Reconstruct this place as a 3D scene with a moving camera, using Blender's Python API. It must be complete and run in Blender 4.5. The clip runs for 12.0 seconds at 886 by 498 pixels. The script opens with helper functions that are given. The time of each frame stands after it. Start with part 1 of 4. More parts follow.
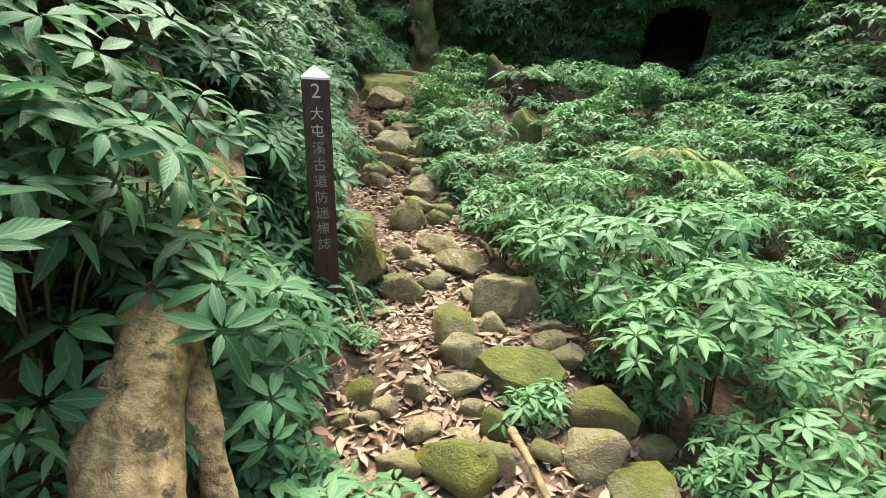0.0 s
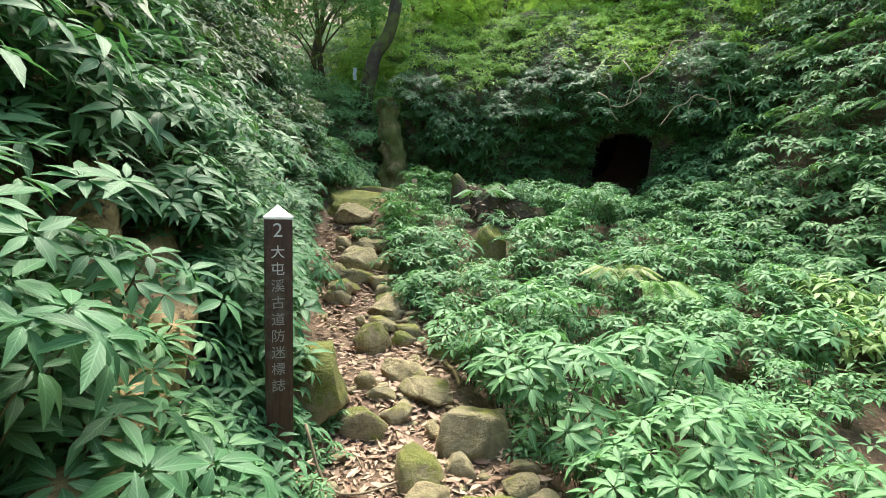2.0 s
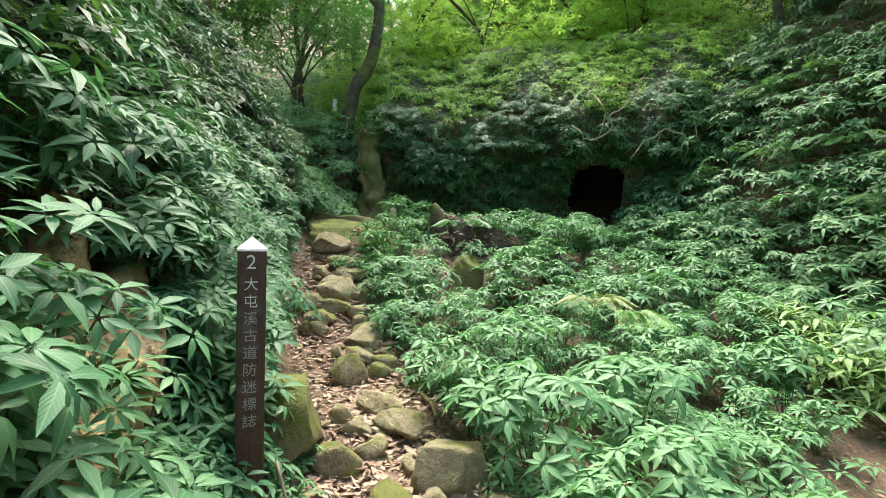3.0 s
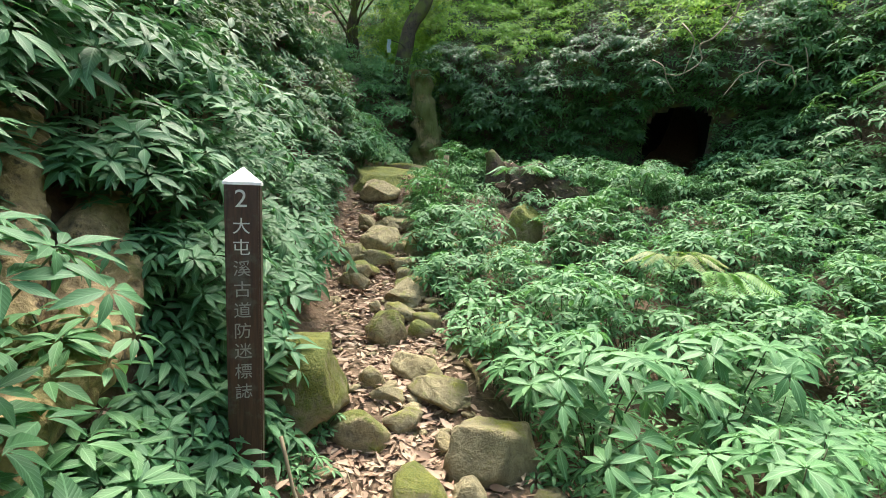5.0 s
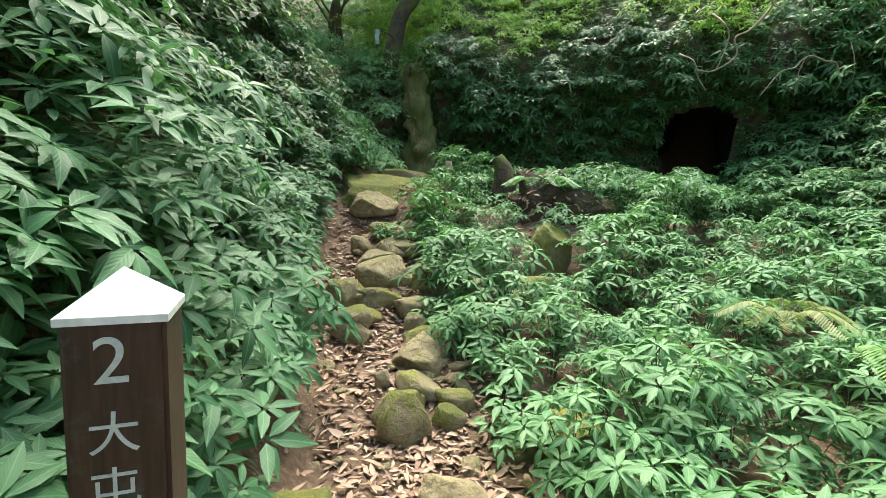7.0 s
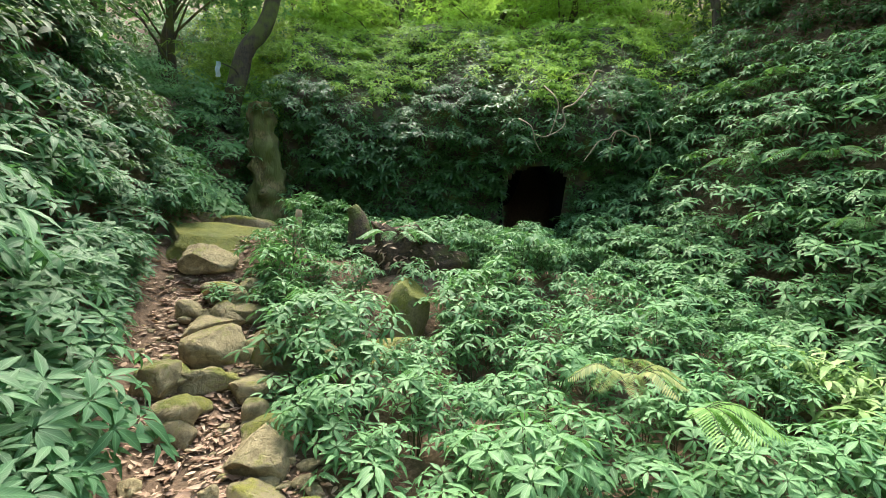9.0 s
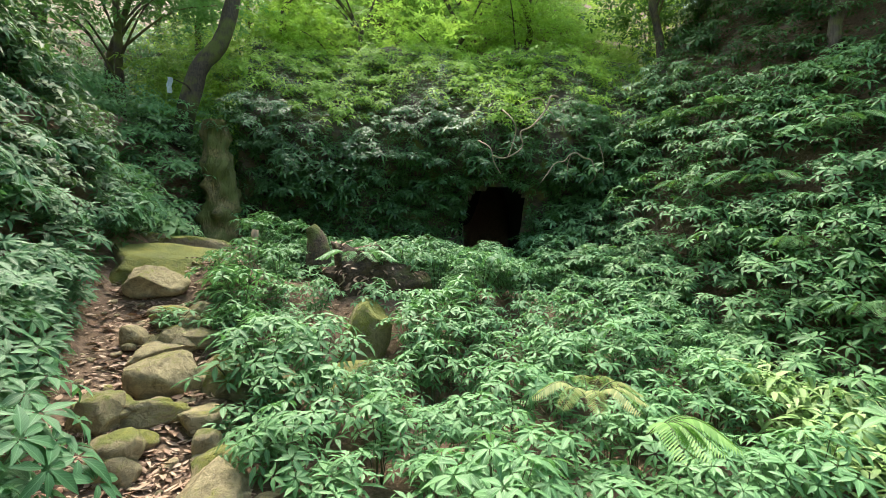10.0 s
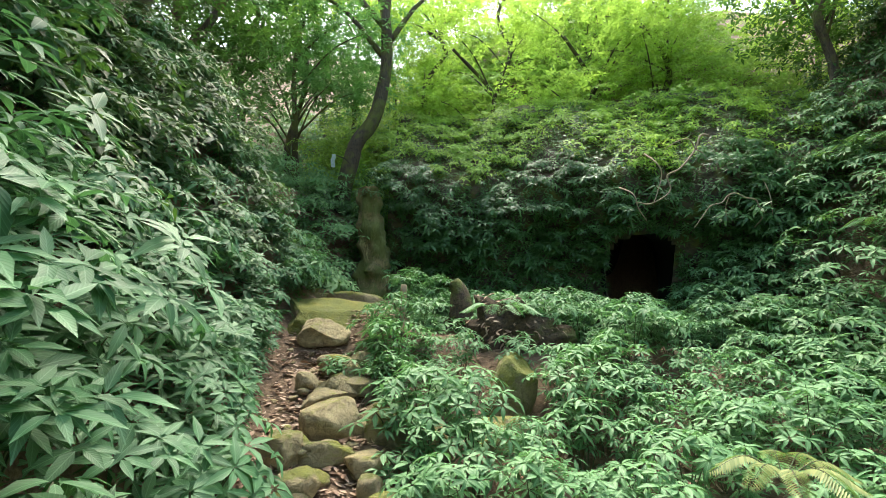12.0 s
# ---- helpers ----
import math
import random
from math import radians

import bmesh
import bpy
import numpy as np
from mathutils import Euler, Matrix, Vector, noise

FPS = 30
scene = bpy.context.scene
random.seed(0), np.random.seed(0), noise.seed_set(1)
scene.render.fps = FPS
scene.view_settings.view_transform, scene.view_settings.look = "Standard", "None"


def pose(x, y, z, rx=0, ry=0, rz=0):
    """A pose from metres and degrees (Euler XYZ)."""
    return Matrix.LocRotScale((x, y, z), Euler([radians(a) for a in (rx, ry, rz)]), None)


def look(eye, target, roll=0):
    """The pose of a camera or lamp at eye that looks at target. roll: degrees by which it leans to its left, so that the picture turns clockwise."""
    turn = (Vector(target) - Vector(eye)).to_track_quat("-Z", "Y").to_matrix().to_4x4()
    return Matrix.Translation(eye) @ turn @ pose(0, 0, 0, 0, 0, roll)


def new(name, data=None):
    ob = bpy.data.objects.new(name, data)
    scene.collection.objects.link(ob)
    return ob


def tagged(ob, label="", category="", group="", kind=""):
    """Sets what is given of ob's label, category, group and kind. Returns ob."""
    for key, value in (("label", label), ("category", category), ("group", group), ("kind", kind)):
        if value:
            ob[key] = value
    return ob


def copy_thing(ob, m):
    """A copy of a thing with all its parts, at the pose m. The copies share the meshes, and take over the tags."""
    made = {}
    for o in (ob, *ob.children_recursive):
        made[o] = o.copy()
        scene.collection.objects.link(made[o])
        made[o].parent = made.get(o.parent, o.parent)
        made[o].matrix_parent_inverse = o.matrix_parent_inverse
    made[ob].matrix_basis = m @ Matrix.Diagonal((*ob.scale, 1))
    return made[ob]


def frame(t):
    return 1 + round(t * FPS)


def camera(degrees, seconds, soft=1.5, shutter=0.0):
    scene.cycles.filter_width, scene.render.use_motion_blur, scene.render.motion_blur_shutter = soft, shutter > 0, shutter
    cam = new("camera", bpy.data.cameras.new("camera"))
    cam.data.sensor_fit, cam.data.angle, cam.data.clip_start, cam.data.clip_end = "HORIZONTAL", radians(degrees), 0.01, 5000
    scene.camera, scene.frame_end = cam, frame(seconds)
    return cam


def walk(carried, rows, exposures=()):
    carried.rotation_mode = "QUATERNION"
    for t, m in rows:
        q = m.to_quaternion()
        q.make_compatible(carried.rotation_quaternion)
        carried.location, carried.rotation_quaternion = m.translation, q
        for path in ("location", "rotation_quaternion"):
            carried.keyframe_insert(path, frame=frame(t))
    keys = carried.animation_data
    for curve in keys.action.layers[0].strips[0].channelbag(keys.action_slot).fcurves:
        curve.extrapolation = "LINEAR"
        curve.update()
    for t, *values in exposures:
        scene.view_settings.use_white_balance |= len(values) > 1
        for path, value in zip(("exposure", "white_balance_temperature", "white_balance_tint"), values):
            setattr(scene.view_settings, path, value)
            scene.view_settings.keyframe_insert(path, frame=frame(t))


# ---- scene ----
cam = camera(86.9, 12.0, 0.55)
PATH = [
    (0, (0.182, 0.143, 1.387), (0.04, 2.057, 0.827), 0.9),
    (0.5, (0.151, 0.146, 1.41), (-0.065, 2.066, 0.893), 0.9),
    (1, (0.114, 0.173, 1.453), (-0.136, 2.11, 1.025), 0.9),
    (1.5, (0.146, 0.216, 1.493), (-0.032, 2.187, 1.199), 1.1),
    (2, (0.2, 0.219, 1.542), (0.18, 2.215, 1.411), 1.0),
    (2.5, (0.194, 0.192, 1.579), (0.255, 2.191, 1.585), 0.9),
    (4.5, (0.379, 0.415, 1.464), (0.429, 2.408, 1.307), 1.7),
    (5, (0.315, 0.73, 1.492), (0.13, 2.71, 1.282), 1.7),
    (5.5, (0.149, 1.012, 1.452), (-0.224, 2.96, 1.191), 1.7),
    (6, (0.105, 1.324, 1.584), (-0.28, 3.268, 1.314), 1.7),
    (6.5, (0.034, 1.536, 1.622), (-0.227, 3.502, 1.364), 1.8),
    (7, (-0.117, 1.793, 1.703), (-0.22, 3.778, 1.486), 1.7),
    (7.5, (-0.139, 1.916, 1.76), (-0.084, 3.909, 1.607), 1.8),
    (9.5, (-0.114, 2.101, 1.902), (0.493, 4.006, 1.91), 2.0),
    (10, (-0.137, 2.105, 1.887), (0.528, 3.99, 1.946), 1.8),
    (10.5, (-0.179, 2.106, 1.894), (0.495, 3.986, 2.0), 2.0),
    (11, (-0.188, 2.097, 1.883), (0.372, 4.011, 2.037), 1.8),
    (11.5, (-0.228, 2.093, 1.895), (0.091, 4.057, 2.102), 1.8),
    (12, (-0.241, 2.079, 1.888), (-0.139, 4.059, 2.152), 1.8),
]
EXPOSURES = [(0.0, 1.88, 6600, 5.5), (2.5, 2.02, 6500, 5.5), (5.0, 1.97, 6530, 5.5), (7.5, 1.95, 6560, 5.5), (9.5, 2.03, 6720, 6), (12.0, 2.01, 6700, 6)]
walk(cam, [(t, look(eye, target, roll)) for t, eye, target, roll in PATH], EXPOSURES)
SKY, SUN = 0.142, 2.45

# ---------------------------------------------------------------- sky and light
world = bpy.data.worlds.new("overcast_sky")
scene.world = world
world.use_nodes = True
wn, wl = world.node_tree.nodes, world.node_tree.links
wn.clear()
sky = wn.new("ShaderNodeTexSky")
sky.sky_type, sky.sun_disc = "NISHITA", False
sky.sun_elevation, sky.sun_rotation = radians(63), radians(-3)
sky.air_density, sky.dust_density, sky.ozone_density = 1.6, 4.0, 1.0
back_node, out_node = wn.new("ShaderNodeBackground"), wn.new("ShaderNodeOutputWorld")
back_node.inputs["Strength"].default_value = SKY
wl.new(sky.outputs[0], back_node.inputs[0])
wl.new(back_node.outputs[0], out_node.inputs[0])
sun_data = bpy.data.lights.new("sun", "SUN")
sun_data.energy, sun_data.angle, sun_data.color = SUN, radians(32), (1.0, 0.95, 0.85)
sun = new("sun", sun_data)
sun.matrix_world = look((-1, 18, 36), (0, 0, 0))


# ---------------------------------------------------------------- materials
def nodes_of(name):
    mat = bpy.data.materials.new(name)
    mat.use_nodes = True
    nt = mat.node_tree
    return mat, nt.nodes, nt.links, nt.nodes["Principled BSDF"]


def ramp(nodes, links, source, stops):
    r = nodes.new("ShaderNodeValToRGB")
    el = r.color_ramp.elements
    while len(el) < len(stops):
        el.new(0.5)
    for e, (at, col) in zip(el, stops):
        e.position, e.color = at, (*col, 1)
    links.new(source, r.inputs[0])
    return r.outputs[0]


def tex(nodes, links, scale, detail=5, rough=0.6, distort=0.0, coord="Object", stretch=None):
    tc = nodes.new("ShaderNodeTexCoord")
    n_geo = nodes.new("ShaderNodeNewGeometry")
    src = n_geo.outputs["Position"] if coord == "World" else tc.outputs[coord]
    if stretch:
        mp = nodes.new("ShaderNodeMapping")
        mp.inputs["Scale"].default_value = stretch
        links.new(src, mp.inputs[0])
        src = mp.outputs[0]
    n = nodes.new("ShaderNodeTexNoise")
    n.inputs["Scale"].default_value, n.inputs["Detail"].default_value = scale, detail
    n.inputs["Roughness"].default_value, n.inputs["Distortion"].default_value = rough, distort
    links.new(src, n.inputs["Vector"])
    return n.outputs["Fac"]


def mixed(nodes, links, fac, a, b, how="MIX"):
    m = nodes.new("ShaderNodeMix")
    m.data_type, m.blend_type = "RGBA", how
    for sock, v in ((m.inputs[0], fac), (m.inputs[6], a), (m.inputs[7], b)):
        if isinstance(v, (int, float)):
            sock.default_value = v
        elif isinstance(v, tuple):
            sock.default_value = (*v, 1)
        else:
            links.new(v, sock)
    return m.outputs[2]


def sums(nodes, links, how, a, b):
    m = nodes.new("ShaderNodeMath")
    m.operation = how
    for sock, v in ((m.inputs[0], a), (m.inputs[1], b)):
        if isinstance(v, (int, float)):
            sock.default_value = v
        else:
            links.new(v, sock)
    return m.outputs[0]


def bumped(nodes, links, bsdf, height, strength, distance=0.01):
    b = nodes.new("ShaderNodeBump")
    b.inputs["Strength"].default_value, b.inputs["Distance"].default_value = strength, distance
    links.new(height, b.inputs["Height"])
    links.new(b.outputs[0], bsdf.inputs["Normal"])


def leaf_material(name, dark, mid, light, rough=0.52, through_col=(0.2, 0.42, 0.05), through_amount=0.3, veins=True):
    """Leaves: each leaf its own green, a pale midrib and side veins, light shining through."""
    mat, n, l, bsdf = nodes_of(name)
    geo = n.new("ShaderNodeNewGeometry")
    col = ramp(n, l, geo.outputs["Random Per Island"], [(0.0, dark), (0.45, mid), (0.9, light), (1.0, tuple(v * 1.15 for v in light))])
    patch = tex(n, l, 1.6, 3)
    col = mixed(n, l, sums(n, l, "MULTIPLY", patch, 0.45), col, dark)
    if veins:
        uv = n.new("ShaderNodeUVMap")
        uv.uv_map = "leaf"
        sep = n.new("ShaderNodeSeparateXYZ")
        l.new(uv.outputs[0], sep.inputs[0])
        off = sums(n, l, "ABSOLUTE", sums(n, l, "SUBTRACT", sep.outputs[0], 0.5), 0)
        rib = sums(n, l, "LESS_THAN", off, 0.035)
        wave = sums(n, l, "SINE", sums(n, l, "MULTIPLY", sums(n, l, "SUBTRACT", sep.outputs[1], sums(n, l, "MULTIPLY", off, 0.7)), 52), 0)
        side = sums(n, l, "MULTIPLY", sums(n, l, "GREATER_THAN", wave, 0.82), 0.12)
        vein = sums(n, l, "MAXIMUM", sums(n, l, "MULTIPLY", rib, 0.3), side)
        col = mixed(n, l, vein, col, tuple(min(1, v * 1.9 + 0.03) for v in light))
        bumped(n, l, bsdf, wave, 0.12, 0.003)
    l.new(col, bsdf.inputs["Base Color"])
    bsdf.inputs["Roughness"].default_value = rough
    bsdf.inputs["Specular IOR Level"].default_value = 0.3
    tr = n.new("ShaderNodeBsdfTranslucent")
    l.new(mixed(n, l, 0.6, col, through_col), tr.inputs["Color"])
    mx = n.new("ShaderNodeMixShader")
    mx.inputs[0].default_value = through_amount
    l.new(bsdf.outputs[0], mx.inputs[1])
    l.new(tr.outputs[0], mx.inputs[2])
    l.new(mx.outputs[0], n["Material Output"].inputs["Surface"])
    return mat


LEAF_BED = leaf_material("nettle_leaf", (0.06, 0.158, 0.06), (0.118, 0.255, 0.11), (0.195, 0.35, 0.165), through_col=(0.16, 0.38, 0.08))
LEAF_BANK = leaf_material("bank_leaf", (0.036, 0.108, 0.045), (0.074, 0.186, 0.083), (0.122, 0.26, 0.122), through_col=(0.14, 0.36, 0.08))
# dark green that includes the shade of overhanging canopy on the rock wall
LEAF_CLIFF = leaf_material("shaded_creeper_leaf", (0.024, 0.07, 0.022), (0.052, 0.135, 0.045), (0.11, 0.23, 0.085), rough=0.36, veins=False)
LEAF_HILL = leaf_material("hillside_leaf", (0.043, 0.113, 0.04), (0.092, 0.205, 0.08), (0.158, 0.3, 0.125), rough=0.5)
# brightened yellow-green: the sunlight on the far, high leaves is put into the colour
LEAF_SUNLIT = leaf_material("sunlit_leaf", (0.08, 0.22, 0.02), (0.19, 0.4, 0.05), (0.38, 0.6, 0.11), through_col=(0.5, 0.68, 0.12), through_amount=0.58, veins=False)
# darkened leaf green: shade of inner and upper growth is put into the colour
LEAF_SHADE = leaf_material("shaded_leaf", (0.016, 0.05, 0.018), (0.035, 0.095, 0.03), (0.07, 0.165, 0.055), veins=False)
# paler green for the far gully: the haze is put into the leaf colour
LEAF_MIST = leaf_material("hazy_far_leaf", (0.09, 0.22, 0.08), (0.16, 0.33, 0.14), (0.25, 0.44, 0.19), through_amount=0.45, veins=False)
LEAF_FERN = leaf_material("fern_leaf", (0.08, 0.2, 0.04), (0.14, 0.29, 0.065), (0.2, 0.36, 0.1), veins=False)
LEAF_PALE = leaf_material("pale_grass_leaf", (0.16, 0.27, 0.09), (0.26, 0.38, 0.15), (0.38, 0.48, 0.23), veins=False)
LEAF_FERN_DRY = leaf_material("dry_fern_leaf", (0.12, 0.16, 0.05), (0.2, 0.24, 0.08), (0.3, 0.31, 0.12), veins=False)


def litter_material():
    mat, n, l, bsdf = nodes_of("dead_leaf")
    geo = n.new("ShaderNodeNewGeometry")
    col = ramp(n, l, geo.outputs["Random Per Island"], [(0, (0.17, 0.095, 0.06)), (0.25, (0.28, 0.17, 0.11)), (0.6, (0.39, 0.26, 0.175)), (1, (0.5, 0.37, 0.26))])
    col = mixed(n, l, sums(n, l, "MULTIPLY", tex(n, l, 30), 0.5), col, (0.16, 0.09, 0.06))
    l.new(col, bsdf.inputs["Base Color"])
    bsdf.inputs["Roughness"].default_value = 0.65
    return mat


def soil_material():
    mat, n, l, bsdf = nodes_of("soil")
    big, fine = tex(n, l, 1.3, 4), tex(n, l, 22, 8, 0.7)
    col = ramp(n, l, fine, [(0.25, (0.05, 0.033, 0.02)), (0.5, (0.16, 0.105, 0.064)), (0.8, (0.32, 0.22, 0.14))])
    col = mixed(n, l, sums(n, l, "MULTIPLY", big, 0.6), col, (0.09, 0.05, 0.032))
    l.new(col, bsdf.inputs["Base Color"])
    bsdf.inputs["Roughness"].default_value = 0.9
    bumped(n, l, bsdf, fine, 0.9, 0.03)
    return mat


def rock_material(name, moss):
    """Sandstone boulder, tan and grey, with moss where it faces up."""
    mat, n, l, bsdf = nodes_of(name)
    fine, mid, big = tex(n, l, 110, 8, 0.7, coord="World"), tex(n, l, 17, 7, 0.68, 0.5, coord="World"), tex(n, l, 3.5, 3, coord="World")
    info = n.new("ShaderNodeObjectInfo")
    col = ramp(n, l, mid, [(0.3, (0.15, 0.12, 0.065)), (0.5, (0.34, 0.275, 0.15)), (0.7, (0.55, 0.45, 0.26))])
    col = mixed(n, l, sums(n, l, "MULTIPLY", info.outputs["Random"], 0.5), col, (0.19, 0.17, 0.105))
    col = mixed(n, l, sums(n, l, "MULTIPLY", sums(n, l, "GREATER_THAN", fine, 0.6), 0.35), col, (0.06, 0.05, 0.03))
    spots = sums(n, l, "GREATER_THAN", tex(n, l, 70, 2, coord="World"), 0.68)
    col = mixed(n, l, sums(n, l, "MULTIPLY", spots, 0.35), col, (0.45, 0.44, 0.33))
    geo = n.new("ShaderNodeNewGeometry")
    sep = n.new("ShaderNodeSeparateXYZ")
    l.new(geo.outputs["Normal"], sep.inputs[0])
    cover = sums(n, l, "ADD", sums(n, l, "MULTIPLY", sep.outputs[2], 0.3), sums(n, l, "ADD", mid, big))
    mask = ramp(n, l, sums(n, l, "SUBTRACT", cover, 1.5 - 0.52 * moss), [(0.0, (0, 0, 0)), (0.22, (1, 1, 1))])
    green = ramp(n, l, sums(n, l, "MULTIPLY", sums(n, l, "ADD", fine, big), 0.5), [(0.3, (0.055, 0.07, 0.016)), (0.5, (0.14, 0.155, 0.03)), (0.7, (0.31, 0.28, 0.05))])
    col = mixed(n, l, mask, col, green)
    l.new(col, bsdf.inputs["Base Color"])
    bsdf.inputs["Roughness"].default_value = 0.85
    bumped(n, l, bsdf, sums(n, l, "ADD", fine, sums(n, l, "MULTIPLY", mid, 3.0)), 0.75, 0.025)
    return mat


def bark_material(name, dark, light, stretch=(9, 9, 2), moss=0.0):
    mat, n, l, bsdf = nodes_of(name)
    a, b = tex(n, l, 4, 6, 0.6, 0.1, stretch=stretch), tex(n, l, 3, 3)
    col = ramp(n, l, a, [(0.3, dark), (0.7, light)])
    col = mixed(n, l, sums(n, l, "MULTIPLY", b, 0.5), col, tuple(0.5 * (p + q) for p, q in zip(dark, light)))
    spots = ramp(n, l, tex(n, l, 14, 4, 0.6), [(0.57, (0, 0, 0)), (0.65, (1, 1, 1))])
    col = mixed(n, l, sums(n, l, "MULTIPLY", spots, 0.8), col, (0.035, 0.028, 0.02))
    if moss:
        col = mixed(n, l, ramp(n, l, tex(n, l, 2.2, 5), [(0.62 - 0.3 * moss, (0, 0, 0)), (0.75 - 0.3 * moss, (1, 1, 1))]), col, (0.10, 0.115, 0.025))
    l.new(col, bsdf.inputs["Base Color"])
    bsdf.inputs["Roughness"].default_value = 0.85
    bumped(n, l, bsdf, a, 0.9, 0.035)
    return mat


def post_material():
    """Dark brown stained timber, weathered grey-green below and in patches."""
    mat, n, l, bsdf = nodes_of("stained_timber")
    grain, patch = tex(n, l, 6, 8, 0.65, 0.3, stretch=(14, 14, 1)), tex(n, l, 7, 5, 0.7)
    col = ramp(n, l, grain, [(0.3, (0.022, 0.010, 0.007)), (0.7, (0.075, 0.034, 0.022))])
    col = mixed(n, l, ramp(n, l, patch, [(0.52, (0, 0, 0)), (0.66, (1, 1, 1))]), col, (0.075, 0.075, 0.06))
    l.new(col, bsdf.inputs["Base Color"])
    bsdf.inputs["Roughness"].default_value = 0.48
    bumped(n, l, bsdf, grain, 0.35, 0.004)
    return mat


def plain_material(name, col, rough, metal=0.0, scale=40):
    mat, n, l, bsdf = nodes_of(name)
    t = tex(n, l, scale, 5)
    l.new(ramp(n, l, t, [(0.3, tuple(v * 0.75 for v in col)), (0.7, col)]), bsdf.inputs["Base Color"])
    bsdf.inputs["Roughness"].default_value, bsdf.inputs["Metallic"].default_value = rough, metal
    bumped(n, l, bsdf, t, 0.15, 0.002)
    return mat


LITTER, SOIL = litter_material(), soil_material()
ROCKS = {k: rock_material("rock_" + k, v) for k, v in (("bare", 0.0), ("some", 0.45), ("mossy", 0.85), ("green", 1.2))}
WALL_ROCK = bark_material("damp_rock_wall", (0.025, 0.02, 0.013), (0.12, 0.095, 0.06), (1.2, 1.2, 2.2), 0.35)
MOUND_EARTH = bark_material("dark_root_earth", (0.02, 0.014, 0.008), (0.13, 0.085, 0.05), (6, 6, 6), 0.2)
BARK_PALE = bark_material("pale_bark", (0.07, 0.047, 0.02), (0.54, 0.39, 0.2), (4, 4, 4), moss=0.38)
# near-black colour stands in for the lack of light inside the tunnel
TUNNEL_ROCK = plain_material("tunnel_darkness", (0.002, 0.002, 0.002), 0.95, 0.0, 6)
BARK_DARK = bark_material("dark_bark", (0.025, 0.02, 0.014), (0.11, 0.085, 0.055), moss=0.5)
BARK_MOSS = bark_material("mossy_bark", (0.06, 0.05, 0.02), (0.3, 0.24, 0.1), moss=0.75)
TWIG = plain_material("dry_twig", (0.27, 0.21, 0.13), 0.8)
STEM = plain_material("green_stem", (0.07, 0.09, 0.035), 0.6)
TIMBER, CAP = post_material(), plain_material("brushed_steel_cap", (0.95, 0.96, 0.98), 0.55, 0.6)
WORN = plain_material("worn_silver_paint", (0.3, 0.3, 0.28), 0.6, 0.0, 120)
RIBBON = plain_material("pale_ribbon", (0.62, 0.72, 0.76), 0.6)
PAINT = plain_material("silver_paint", (0.62, 0.63, 0.6), 0.5, 0.0, 90)


# ---------------------------------------------------------------- mesh helpers
def mesh_of(name, verts, tris, quads, material, uv=None):
    """A mesh from arrays of corners, triangles and quads."""
    me = bpy.data.meshes.new(name)
    verts = np.asarray(verts, np.float32)
    tris = np.asarray(tris, np.int32).reshape(-1, 3)
    quads = np.asarray(quads, np.int32).reshape(-1, 4)
    loops = np.concatenate([tris.ravel(), quads.ravel()])
    total = np.concatenate([np.full(len(tris), 3), np.full(len(quads), 4)]).astype(np.int32)
    start = np.concatenate([[0], np.cumsum(total)[:-1]]).astype(np.int32)
    me.vertices.add(len(verts))
    me.vertices.foreach_set("co", verts.ravel())
    me.loops.add(len(loops))
    me.loops.foreach_set("vertex_index", loops)
    me.polygons.add(len(total))
    me.polygons.foreach_set("loop_start", start)
    me.polygons.foreach_set("loop_total", total)
    me.polygons.foreach_set("use_smooth", np.ones(len(total), bool))
    if uv is not None:
        layer = me.uv_layers.new(name="leaf")
        layer.data.foreach_set("uv", np.asarray(uv, np.float32)[loops].ravel())
    me.update(calc_edges=True)
    me.materials.append(material)
    return me


def unit(v):
    return v / np.maximum(np.linalg.norm(v, axis=-1, keepdims=True), 1e-9)


FINE = ((0.0, 0.06), (0.2, 0.66), (0.48, 1.0), (0.78, 0.5), (1.0, 0.0))
MID = ((0.0, 0.08), (0.28, 0.92), (0.6, 0.82), (1.0, 0.0))
COARSE = ((0.0, 0.1), (0.5, 1.0), (1.0, 0.0))


def leaves(base, axis, up, length, width, bend, shape=FINE):
    """Many leaves at once: each a folded blade that bends over along its length. Returns corners, triangles, quads and uv."""
    n, rows = len(base), shape[1:-1]
    axis = unit(axis)
    side = unit(np.cross(axis, up))
    up = np.cross(side, axis)
    L, W, B = (np.asarray(v, float).reshape(n, 1) for v in (length, width, bend))
    pts, uvs = [base], [(0.5, 0.0)]
    for v, w in rows:
        mid = base + axis * L * v - up * B * L * v * v
        for k in (-1, 0, 1):
            pts.append(mid + side * (k * w * 0.5) * W + up * (abs(k) * 0.13 * w) * W)
            uvs.append((0.5 + 0.5 * k * w, v))
    pts.append(base + axis * L - up * B * L)
    uvs.append((0.5, 1.0))
    per = len(pts)
    verts = np.stack(pts, 1).reshape(-1, 3)
    uv = np.tile(np.array(uvs), (n, 1))
    t, q = [(0, 2, 1), (0, 3, 2)], []
    for r in range(len(rows) - 1):
        a = 1 + 3 * r
        q += [(a, a + 1, a + 4, a + 3), (a + 1, a + 2, a + 5, a + 4)]
    a = 1 + 3 * (len(rows) - 1)
    t += [(a, a + 1, per - 1), (a + 1, a + 2, per - 1)]
    o = (np.arange(n) * per).reshape(-1, 1, 1)
    tris = (np.array(t)[None] + o).reshape(-1, 3)
    quads = (np.array(q)[None] + o).reshape(-1, 4) if q else np.zeros((0, 4), int)
    return verts, tris, quads, uv


